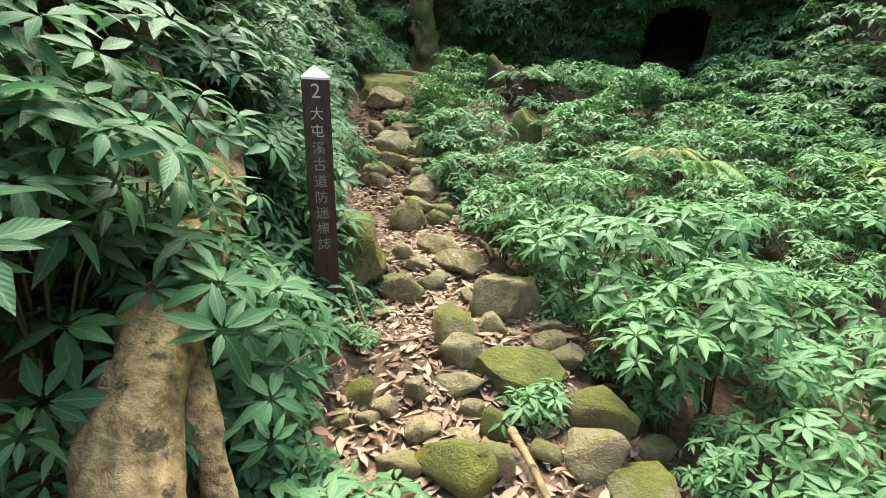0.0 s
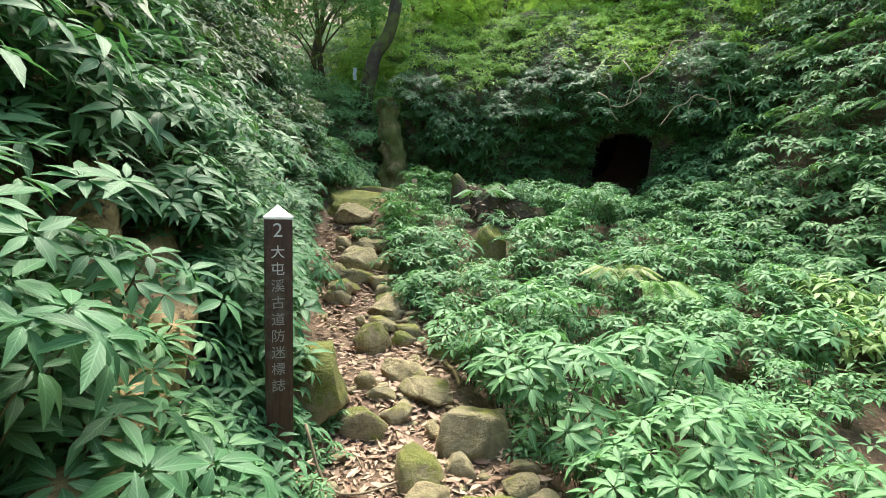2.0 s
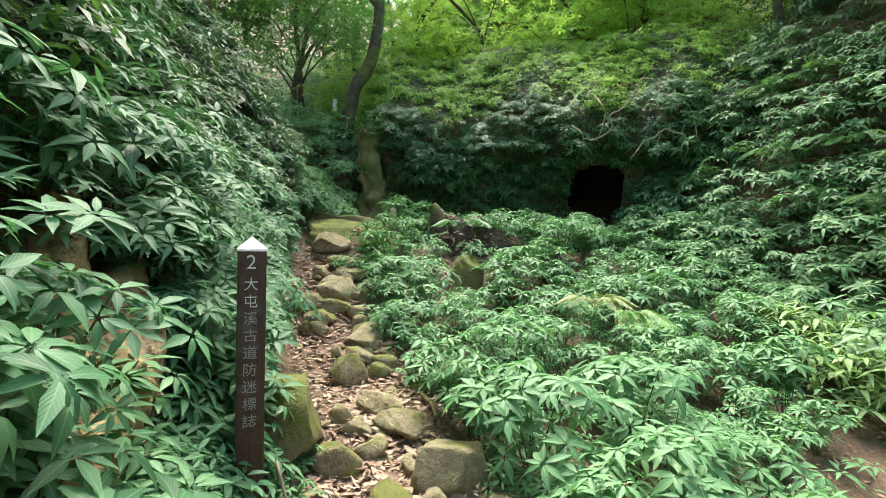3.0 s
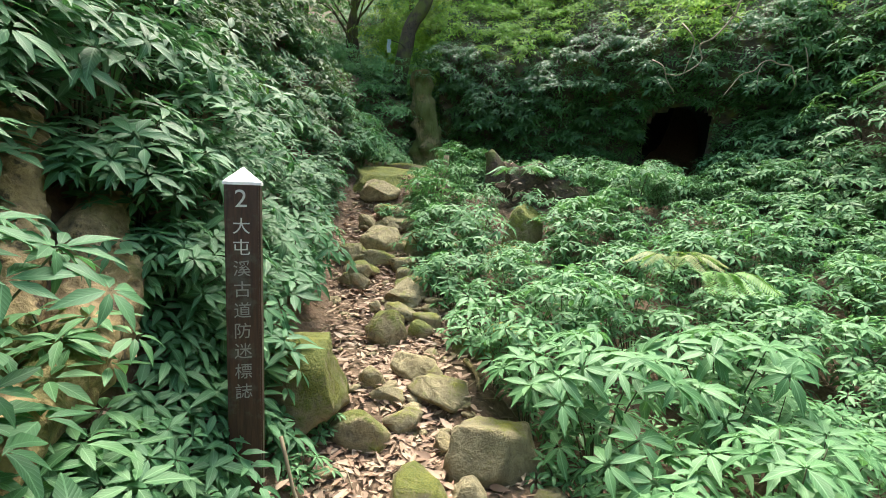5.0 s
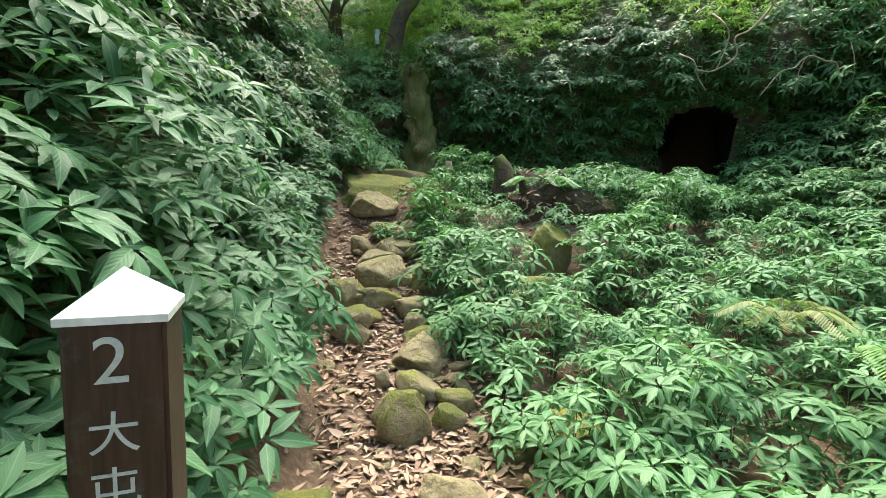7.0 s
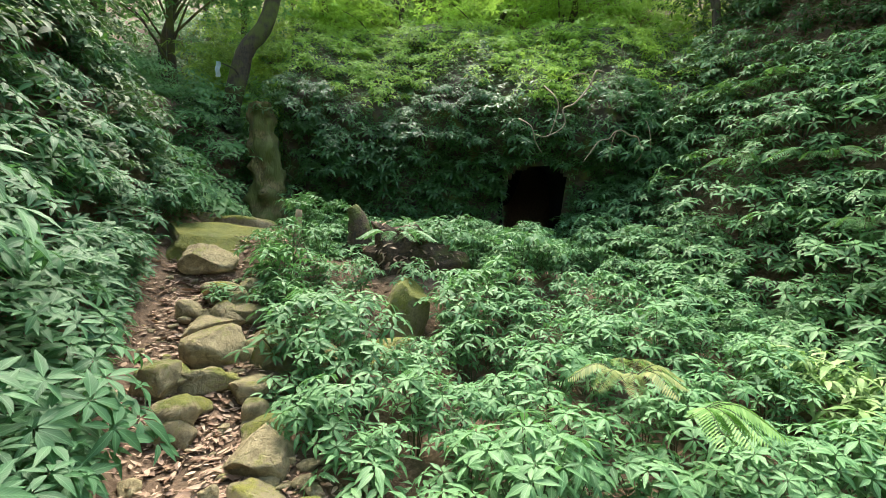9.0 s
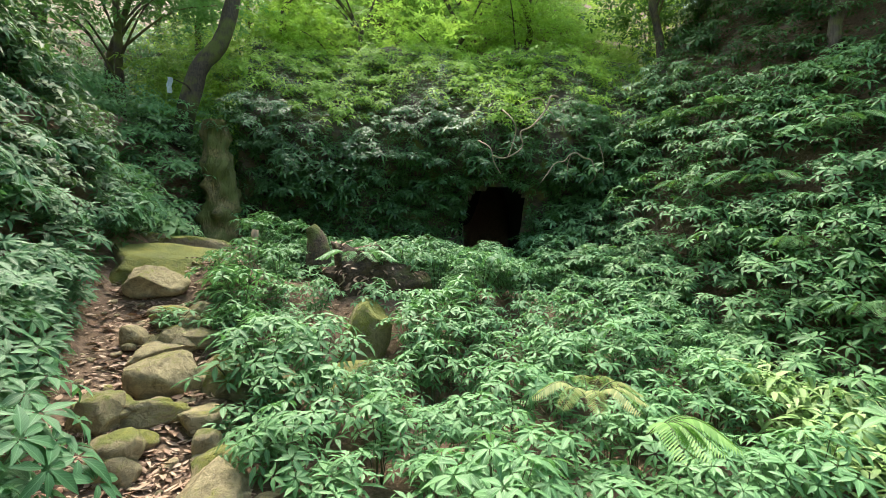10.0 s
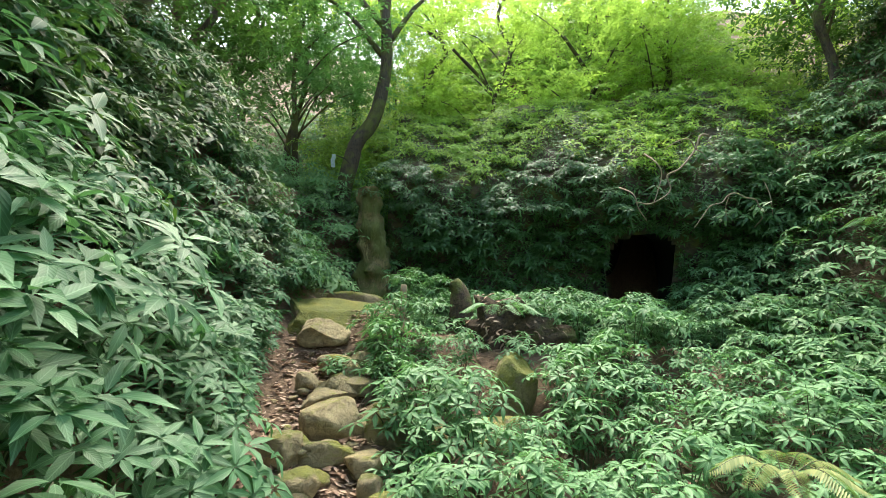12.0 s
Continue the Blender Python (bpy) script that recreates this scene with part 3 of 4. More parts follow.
# ---------------------------------------------------------------- dead leaves on the path
def scatter_litter():
    rng = np.random.default_rng(11)
    n = 16000
    y = rng.uniform(0.3, 8.3, n) ** 1.0
    hw = np.interp(y, STEPS_Y, HALF_W)
    x = np.interp(y, STEPS_Y, BEND_X) + hw * rng.normal(0, 0.62, n)
    m = 2300
    x[:m], y[:m] = rng.uniform(0.5, 4.5, m), rng.uniform(0.5, 8, m)
    x[m:m + 900], y[m:m + 900] = rng.uniform(-1.05, -0.3, 900), rng.uniform(1.0, 3.2, 900)
    x[m + 900:m + 4500], y[m + 900:m + 4500] = rng.normal(0.4, 0.8, 3600), rng.uniform(-3, 0.5, 3600)
    z = land(x, y) + rng.uniform(0.004, 0.03, n)
    a = rng.uniform(0, 2 * np.pi, n)
    axis = np.stack([np.cos(a), np.sin(a), rng.normal(0.02, 0.1, n)], 1)
    up = unit(np.stack([rng.normal(0, 0.3, n), rng.normal(0, 0.3, n), np.ones(n)], 1))
    L = 0.035 + 0.085 * rng.random(n) ** 2
    me = leaf_mesh("leaf_litter", LITTER, np.stack([x, y, z], 1), axis, up, L, L * rng.uniform(0.22, 0.42, n), rng.uniform(-0.3, 0.3, n), shape=MID)
    tagged(new("leaf_litter", me), "dry pinkish-brown fallen leaves covering the path", "leaf litter", kind="stuff")


scatter_litter()


# ---------------------------------------------------------------- the way-mark post
def way_post():
    post = new("way_post")
    post.matrix_world = pose(-0.607, 2.431, 0.40, 0, 0, 23)
    tagged(post, "dark brown timber way-mark post with steel cap, silver writing", "post")
    w, top = 0.0615, 1.132
    bm = bmesh.new()
    bmesh.ops.create_cube(bm, size=1)
    for v in bm.verts:
        v.co = (v.co.x * 2 * w, v.co.y * 2 * w, (v.co.z + 0.5) * (top + 0.4) - 0.4)
    bmesh.ops.bevel(bm, geom=list(bm.edges), offset=0.006, segments=2, affect="EDGES")
    me = bpy.data.meshes.new("shaft")
    bm.to_mesh(me)
    bm.free()
    me.materials.append(TIMBER)
    part("shaft", me, post)
    c = w + 0.004
    verts = [(sx * c, sy * c, top + dz) for dz in (-0.008, 0.003) for sx, sy in ((-1, -1), (1, -1), (1, 1), (-1, 1))] + [(0, 0, top + 0.06)]
    me = mesh_of("cap", verts, [(4, 5, 8), (5, 6, 8), (6, 7, 8), (7, 4, 8)], [(0, 1, 5, 4), (1, 2, 6, 5), (2, 3, 7, 6), (3, 0, 4, 7), (3, 2, 1, 0)], CAP)
    for p in me.polygons:
        p.use_smooth = False
    part("cap", me, post, "pyramid cap of bright steel")
    words = [("2", 0.117, 0.092)] + [(ch, 0.218 + 0.079 * k, 0.064) for k, ch in enumerate("大屯溪古道防迷標誌")]
    for ch, down, size in words:
        font = bpy.data.curves.new("character", "FONT")
        font.body, font.size, font.extrude, font.align_x, font.align_y = ch, size, 0.0008, "CENTER", "CENTER"
        tmp = new("character", font)
        bpy.context.view_layer.update()
        me = bpy.data.meshes.new_from_object(tmp.evaluated_get(bpy.context.evaluated_depsgraph_get()))
        bpy.data.objects.remove(tmp)
        me.materials.clear()
        me.materials.append(PAINT if down < 0.3 else WORN)
        xs = [v.co.x for v in me.vertices] or [0]
        ys = [v.co.y for v in me.vertices] or [0]
        ob = part("character", me, post, "silver painted character")
        ob.matrix_local = pose(-0.5 * (min(xs) + max(xs)) - 0.004, -w - 0.0012, top + 0.06 - down - 0.5 * (min(ys) + max(ys)), 90, 0, 0)


way_post()


# ---------------------------------------------------------------- old roots on the bank
def bank_roots():
    """The old tree's roots: one thing with three limbs that run down the bank."""
    thing = tagged(new("tree_root"), "thick pale knotted tree roots running down the leafy bank", "tree root")
    limbs = (("main_root", [(-0.42, 0.56, -0.15), (-0.55, 0.86, 0.5), (-0.69, 1.27, 0.8), (-0.85, 1.75, 0.9), (-1.02, 2.15, 1.02), (-1.2, 2.42, 1.36), (-1.38, 2.65, 1.65)], 0.135, 0.07, 0.75, ""),
             ("side_root", [(-0.2, 0.85, -0.12), (-0.38, 1.0, 0.3), (-0.56, 1.2, 0.62), (-0.74, 1.45, 0.76)], 0.04, 0.045, 0.0, "thin brown side root"),
             ("back_root", [(-0.8, 1.15, 0.3), (-0.98, 1.5, 0.8), (-1.1, 1.93, 1.03), (-1.27, 2.12, 1.37), (-1.45, 2.3, 1.75)], 0.08, 0.1, 0.2, ""))
    for seed, (name, ctrl, r0, r1, swell, label) in enumerate(limbs):
        pts = curve_points(ctrl, 80)
        radii = [(r0 + (r1 - r0) * (i / 79) ** 0.45) * (1 + swell * math.exp(-((i / 79 - 0.7) / 0.14) ** 2)) for i in range(80)]
        part(name, tube(name, pts, radii, BARK_PALE, 44, 0.46, seed + 1), thing, label)


bank_roots()


def off_roots(x, y):
    """True where the bank is clear of the old roots."""
    one = np.interp(y, (0.6, 0.9, 1.27, 1.75, 2.15, 2.45, 2.6), (-0.38, -0.5, -0.64, -0.87, -1.05, -1.2, -1.35))
    two = np.interp(y, (1.15, 1.5, 1.93, 2.12, 2.3), (-0.8, -0.98, -1.1, -1.27, -1.45))
    return (y > 2.35) | ((np.abs(x - one) > 0.15) & ((np.abs(x - two) > 0.12) | (y < 1.3) | (y > 2.0)))


# ---------------------------------------------------------------- shrubs
def shrub(seed, material, stems=7, height=0.78, reach=0.33, leaf=0.135, label="", group="", name="shrub", tiers=(0.3, 0.5), shape=FINE):
    """A leafy plant: bent stems that carry flat tiers of drooping pointed leaves at their tips and little below."""
    rng = np.random.default_rng(seed)
    plant = new(name)
    for s in range(stems):
        a = 2.4 * s + rng.normal(0, 0.25)
        r = reach * 1.12 * math.sqrt((s + 0.2) / stems)
        h = height * (1.05 - 0.2 * (r / reach) ** 2 + rng.uniform(-0.09, 0.07))
        out = np.array([np.cos(a), np.sin(a), 0])
        tip = out * r + np.array([0, 0, h])
        pts = curve_points([(0.03 * out[0], 0.03 * out[1], -0.08), (tip[0] * 0.35, tip[1] * 0.35, h * 0.5), tuple(tip)], 7)
        stem = part("stem", tube("stem", pts, [0.007 - 0.0007 * k for k in range(7)], STEM, 4), plant)
        c, nrm, size = [tip], [np.array([0, 0, 1]) + out * rng.uniform(0.05, 0.3)], [leaf * 1.05]
        turn = rng.uniform(0, 6.28)
        for k in range(3):
            b = turn + 2.1 * k + rng.normal(0, 0.3)
            off = np.array([np.cos(b), np.sin(b), 0]) * leaf * rng.uniform(0.75, 1.15)
            c.append(tip + off - np.array([0, 0, rng.uniform(0.02, 0.09)]))
            nrm.append(np.array([0, 0, 1]) + off * 3 + out * 0.15)
            size.append(leaf * rng.uniform(0.75, 1.0))
        for drop in tiers:
            at = pts[max(1, int((1 - drop) * 6))]
            c.append(np.array([at[0], at[1], h * (1 - drop)]) + out * drop * 0.35 * reach + rng.normal(0, 0.04, 3) * (1, 1, 0))
            nrm.append(np.array([0, 0, 1]) + out * rng.uniform(0.3, 0.7))
            size.append(leaf * 0.85)
        args = whorls(rng, np.array(c), np.array(nrm), 7, np.array(size), 0.34, 0.33, 0.05)
        part("foliage", leaf_mesh("foliage", material, *args, shape=shape), stem)
    return tagged(plant, label, "shrub", group)


BED_LABEL, BANK_LABEL = "green nettle-like shrub with rings of drooping pointed leaves", "green leafy shrub growing out of the steep bank"
BED = [shrub(20 + k, LEAF_BED, label=BED_LABEL, group="shrubs beside the path", name="nettle_shrub", stems=7, leaf=0.148, height=0.74 + 0.08 * (k % 3)) for k in range(6)]
BANK = [shrub(40 + k, LEAF_BANK, stems=6, height=0.5, reach=0.28, leaf=0.13, label=BANK_LABEL, group="shrubs on the bank") for k in range(5)]
TALL = [shrub(90 + k, LEAF_BANK, stems=7, height=0.92, reach=0.34, leaf=0.145, label="tall green shrub with bare stems and large drooping leaves", group="tall shrubs on the bank", tiers=(0.2,)) for k in range(3)]
HILL = [shrub(70 + k, LEAF_HILL, stems=5, height=0.7, reach=0.4, leaf=0.13, name="bush", label="green shrub with tiers of pointed leaves on the hillside", group="shrubs on the hillside", tiers=(0.3,), shape=MID) for k in range(4)]
LOW = [shrub(60 + k, LEAF_BED, stems=4, height=0.2, reach=0.13, leaf=0.085, label="low green seedling with pointed leaves among the stones", group="seedlings on the path", name="seedling", tiers=(0.4,)) for k in range(3)]
PLANTED = []


def plant_at(kinds, x, y, size=1.0, tilt=0.0, toward=0.0, lift=0.0):
    """Sets one of the kinds of plant at a place; tilt: degrees by which it leans towards that bearing."""
    key = len(PLANTED)
    rng = random.Random(key * 13 + 5)
    src = kinds[key % len(kinds)]
    spin = rng.uniform(0, 360)
    lean = Matrix.Rotation(radians(tilt), 4, Vector((-math.sin(radians(toward)), math.cos(radians(toward)), 0)))
    m = Matrix.Translation((x, y, float(land(x, y)) + lift)) @ lean @ pose(0, 0, 0, 0, 0, spin) @ Matrix.Diagonal((size, size, size, 1))
    fresh = src.name not in PLANTED
    PLANTED.append(src.name)
    if fresh:
        src.matrix_world = m
        return src
    return copy_thing(src, m)


def fill_bed():
    """The bed of shrubs between the path and the rock wall."""
    rng = np.random.default_rng(21)
    y = 1.2
    while y < 9.9:
        x = float(np.interp(y, STEPS_Y, BEND_X) + np.interp(y, STEPS_Y, HALF_W)) + 0.33 + (0.12 if y < 3 else -0.08)
        step = 0.46 if y < 5.5 else 0.5
        while x < float(np.interp(y, (1, 3, 5, 6.5, 9), (2.6, 3.2, 3.9, 5.2, 5.9))):
            px, py = x + rng.uniform(-0.13, 0.13), y + rng.uniform(-0.13, 0.13)
            near_rock = any((px - a) ** 2 + (py - b) ** 2 < c * c for a, b, c in ((0.78, 7.0, 0.38), (1.35, 7.95, 0.35), (0.95, 7.9, 0.4), (0.55, 6.3, 0.3), (0.5, 7.9, 0.35), (0.38, 8.6, 0.5), (-0.45, 8.6, 0.4), (1.95, 4.85, 0.2), (0.5, 4.1, 0.28)))
            too_near = px < 1.35 and py < 1.7 or px < 1.7 and py < 1.45
            if not near_rock and not too_near and rng.random() < 0.95:
                size = 1.02 if py < 4.6 else 0.95
                if px > 1.7 and py < 4.2 or py < 2.3:
                    size = 0.8
                plant_at(BED, px, py, size * rng.uniform(0.72, 1.22), rng.uniform(0, 14), rng.uniform(90, 270))
            x += step
        y += step * 0.95


fill_bed()


def fill_bank():
    """Shrubs on the steep bank beside the path."""
    rng = np.random.default_rng(22)
    y = 0.2
    while y < 9.6:
        edge = float(np.interp(y, STEPS_Y, BEND_X) - np.interp(y, STEPS_Y, HALF_W))
        for k in range(6):
            px, py = edge - (0.36 if y < 4.2 else 0.34) - 0.36 * k + rng.uniform(-0.1, 0.1), y + rng.uniform(-0.15, 0.15)
            if (px + 0.61) ** 2 + (py - 2.43) ** 2 < 0.16 or (k == 0 and 2.0 < py < 3.9):
                continue
            if not bool(off_roots(px, py)) or px > -0.75 and py < 1.3 or px > -1.2 and 1.3 < py < 2.25 or px > -0.95 and py < 2.6:
                continue
            plant_at(BANK, px, py, rng.uniform(0.75, 1.15), rng.uniform(8, 30), rng.uniform(-60, 10))
        y += 0.42


fill_bank()


def fill_hillside():
    """Tiered shrubs on the hill beside the cave."""
    rng = np.random.default_rng(29)
    for i in range(10):
        for j in range(6):
            px, py = 4.9 + 0.58 * j + rng.uniform(-0.2, 0.2), 3.6 + 0.72 * i + rng.uniform(-0.2, 0.2)
            plant_at(HILL, px, py, rng.uniform(0.85, 1.25), rng.uniform(15, 35), rng.uniform(150, 260))


fill_hillside()
for x, y, s in ((-0.75, 0.8, 1.1), (-0.9, 0.74, 1.2), (-0.82, 1.05, 1.1), (-0.3, 1.12, 1.1), (-0.85, 1.85, 1.15), (-0.97, 1.98, 1.2), (-0.75, 1.68, 1.1), (-0.9, 1.62, 1.2), (-0.6, 1.58, 0.9), (-0.72, 2.02, 0.85), (-0.38, 1.32, 1.1), (-0.27, 1.22, 1.2), (-0.12, 1.3, 0.95), (0.42, 2.0, 0.65), (0.55, 2.05, 0.7), (0.9, 2.5, 0.8), (-0.45, 2.62, 0.55), (-0.42, 2.3, 0.6), (-1.0, 6.9, 1.1), (-0.5, 3.0, 0.6), (-0.95, 2.75, 1.2), (0.7, 2.9, 0.9), (-1.05, 2.6, 1.3), (-0.8, 2.85, 1.2)):
    plant_at(LOW, x, y, s)
for x, y, s in ((-1.05, 2.75, 0.85), (-0.95, 2.98, 0.8), (-1.22, 2.5, 0.85), (-1.3, 2.75, 0.9), (-1.15, 3.1, 0.9), (-1.04, 2.5, 0.75), (-0.72, 1.72, 0.8), (-0.78, 1.95, 0.7), (-0.84, 1.42, 0.95), (-0.68, 1.5, 0.9), (-0.97, 1.48, 0.9), (-0.5, 1.45, 0.6)):
    plant_at(BANK, x, y, s, 20, -30)
for x, y, s in ((-0.92, 1.14, 0.85), (-1.02, 1.32, 0.85), (-0.98, 1.6, 0.8), (-1.3, 1.2, 0.8), (-1.12, 0.95, 0.9), (-1.5, 2.8, 0.8)):
    plant_at(TALL, x, y, s, 16, -30)
for k in range(8):
    ey = 4.2 + 0.45 * k
    plant_at(LOW, float(np.interp(ey, STEPS_Y, BEND_X) + np.interp(ey, STEPS_Y, HALF_W)) + 0.12 + 0.05 * (k % 2), ey, 1.3)
for x, y, s in ((1.2, 1.75, 0.6), (1.7, 1.42, 0.7), (1.55, 1.75, 0.7), (1.45, 1.45, 0.65), (1.1, 2.25, 0.5), (1.25, 1.4, 0.5), (1.35, 1.95, 0.6), (0.98, 2.75, 0.5), (0.75, 3.35, 0.5), (0.6, 3.8, 0.5)):
    plant_at(BED, x, y, s, 12, 200)



# ---------------------------------------------------------------- leaves that nobody could count
def carpet(name, rng, pts, nrm, count, length, material, label, category, droop=0.4, shape=MID):
    me = leaf_mesh(name, material, *whorls(rng, pts, nrm, count, length * rng.uniform(0.7, 1.25, len(pts)), droop), shape=shape)
    return tagged(new(name, me), label, category, kind="stuff")


def slope_points(rng, n, xs, ys, keep, rise):
    """Points a little above the ground, with the way that the slope faces."""
    x, y = rng.uniform(*xs, n), rng.uniform(*ys, n)
    ok = keep(x, y)
    x, y = x[ok], y[ok]
    e = 0.15
    nx, ny = (land(x - e, y) - land(x + e, y)) / (2 * e), (land(x, y - e) - land(x, y + e)) / (2 * e)
    nrm = unit(np.stack([nx, ny, np.ones(len(x))], 1))
    clump = 0.5 + 0.5 * np.sin(2.9 * x + 1.3 * np.sin(2.3 * y)) * np.sin(2.6 * y + 1.1 * np.sin(2.1 * x + 1))
    h = rng.uniform(0.05, rise, len(x)) * (0.35 + 0.9 * clump)
    p = np.stack([x, y, land(x, y)], 1) + nrm * h[:, None]
    return p, nrm + np.array([0, 0, 0.9])


def sprays(rng, centre, facing, per, radius, drop=0.35):
    """Whorl places in flat, slightly domed tiers that stand out from a slope: the gaps between the tiers stay dark."""
    n = len(centre)
    R = radius * rng.uniform(0.6, 1.25, (n, 1))
    r, a = R * np.sqrt(rng.random((n, per))), rng.uniform(0, 2 * np.pi, (n, per))
    flat = unit(facing * np.array([1, 1, 0.0]))
    off = np.stack([r * np.cos(a), r * np.sin(a), -drop * r * r / R + rng.normal(0, 0.025, r.shape)], -1)
    off[..., 2] -= 0.25 * np.einsum("nkj,nj->nk", off[..., :2], flat[:, :2])
    p = (centre + flat * R * 0.4)[:, None] + off
    nrm = np.array([0, -0.25, 1.0]) + 0.3 * flat[:, None] + off * np.array([1, 1, 0]) * 0.9 + rng.normal(0, 0.13, off.shape)
    return p.reshape(-1, 3), nrm.reshape(-1, 3)


def slope_sprays(rng, n, xs, ys, keep, rise, per, radius):
    p, nrm = slope_points(rng, n, xs, ys, keep, rise)
    return sprays(rng, p, nrm - np.array([0, 0, 0.9]) + np.array([0, -0.12, 0]), per, radius)


def fill_slopes():
    rng = np.random.default_rng(31)
    hill = lambda x, y: x > np.interp(y, (1, 3, 5, 6.5, 9, 10), (3.7, 4.1, 4.6, 5.0, 5.1, 4.6))
    p, nrm = slope_points(rng, 6500, (3.5, 9.8), (0, 11.5), hill, 0.25)
    carpet("hillside_undergrowth", rng, p, nrm * 0.55 + np.array([-0.1, -0.1, 0.8]), 5, 0.12, LEAF_SHADE, "leaves close to the hillside soil, coloured dark as in shade", "undergrowth", 0.5, COARSE)
    p, nrm = slope_sprays(rng, 1500, (3.6, 9.8), (0.5, 11.5), hill, 0.6, 9, 0.36)
    # above this height the hillside leaves switch to the shade-darkened green
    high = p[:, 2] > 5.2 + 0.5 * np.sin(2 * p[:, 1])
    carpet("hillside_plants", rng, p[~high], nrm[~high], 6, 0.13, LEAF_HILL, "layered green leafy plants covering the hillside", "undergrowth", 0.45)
    carpet("upper_hillside_plants", rng, p[high], nrm[high], 6, 0.13, LEAF_SHADE, "leafy plants high on the hillside in shade-darkened green", "undergrowth", 0.45, COARSE)
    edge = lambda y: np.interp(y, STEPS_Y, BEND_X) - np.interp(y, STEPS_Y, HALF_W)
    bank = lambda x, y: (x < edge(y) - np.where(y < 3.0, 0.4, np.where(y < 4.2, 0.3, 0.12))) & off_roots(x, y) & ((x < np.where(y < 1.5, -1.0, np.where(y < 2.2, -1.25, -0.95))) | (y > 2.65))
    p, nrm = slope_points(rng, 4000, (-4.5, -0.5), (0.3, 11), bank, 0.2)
    carpet("bank_undergrowth", rng, p, nrm * 0.5 + np.array([0, 0, 0.5]), 5, 0.1, LEAF_SHADE, "leaves close to the soil of the bank, coloured dark as in shade", "undergrowth", shape=COARSE)
    p, nrm = slope_sprays(rng, 1000, (-4.3, -0.6), (0.6, 11), lambda x, y: bank(x, y) & ((x < -1.35) | (y > 2.6)), 0.5, 9, 0.28)
    clear_path = p[:, 0] < edge(p[:, 1]) - 0.1
    p, nrm = p[clear_path], nrm[clear_path]
    # the upper bank likewise has its shade in the leaf colour
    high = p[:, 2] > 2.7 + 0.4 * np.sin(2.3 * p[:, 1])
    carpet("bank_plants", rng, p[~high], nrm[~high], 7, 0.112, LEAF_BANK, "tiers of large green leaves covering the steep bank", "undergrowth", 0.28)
    carpet("upper_bank_plants", rng, p[high], nrm[high], 6, 0.13, LEAF_SHADE, "leaves high on the steep bank in shade-darkened green", "undergrowth", 0.35, COARSE)
    p, nrm = slope_points(rng, 750, (-1.25, -0.58), (1.3, 2.75), lambda x, y: (off_roots(x, y) | (y < 1.75)) & (np.hypot(x + 0.61, y - 2.43) > 0.13), 0.2)
    carpet("bank_foot_plants", rng, p, nrm, 5, 0.1, LEAF_BANK, "low green leaves at the foot of the bank", "undergrowth")
    clear = lambda x, y: (np.hypot(x - 0.87, y - 7.0) > 0.32) & (np.hypot((x - 1.0) / 1.5, y - 7.9) > 0.5) & (np.hypot(x - 0.35, y - 8.8) > 0.35)
    right = lambda y: np.interp(y, STEPS_Y, BEND_X) + np.interp(y, STEPS_Y, HALF_W)
    p, nrm = slope_points(rng, 2200, (-0.9, 5.6), (3.2, 9.6), lambda x, y: (x > right(y) + 0.22) & clear(x, y) & (x < np.interp(y, (1, 3, 5, 6.5, 9), (2.6, 3.2, 4.0, 5.4, 5.9))), 0.42)
    carpet("bed_plants", rng, p, nrm, 5, 0.11, LEAF_BED, "dense low green leaves filling the gaps between shrubs", "undergrowth", 0.4, COARSE)
    p, nrm = slope_points(rng, 4200, (-1.0, 5.2), (8.6, 12.4), lambda x, y: (x > np.interp(y, (8, 12), (-0.1, -0.9))) & (y < cliff_line(x)), 0.42)
    carpet("wall_foot_plants", rng, p, nrm, 6, 0.13, LEAF_BED, "fresh green plants at the foot of the rock wall", "undergrowth")
    p, nrm = slope_sprays(rng, 3600, (-4, 11), (12.5, 24), lambda x, y: y > cliff_line(x) + 2.0, 2.0, 12, 0.55)
    over = (np.abs(p[:, 0] - CAVE_X - 0.3) > 1.9) | (p[:, 2] > 4.4)
    carpet("hilltop_plants", rng, p[over], nrm[over], 5, 0.15, LEAF_SUNLIT, "undergrowth coloured sunlit yellow-green on the hill above the rock wall", "undergrowth", shape=COARSE)
    p, nrm = slope_sprays(rng, 1300, (-6, -0.7), (10, 22), lambda x, y: (np.abs(x + 1.2) > 0.5) | (y > 12.0), 0.9, 9, 0.4)
    carpet("valley_plants", rng, p, nrm, 5, 0.15, LEAF_MIST, "plants in the gully behind the path, coloured pale as in haze", "undergrowth", shape=COARSE)
    p, nrm = slope_sprays(rng, 230, (-2.9, -0.75), (10.9, 13.4), lambda x, y: (np.hypot(x + 1.2, y - 11.8) > 0.6) & ((np.abs(x + 1.3) > 0.5) | (y > 11.8)), 0.35, 9, 0.28)
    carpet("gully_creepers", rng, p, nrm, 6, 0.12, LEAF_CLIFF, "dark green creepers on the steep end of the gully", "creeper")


fill_slopes()


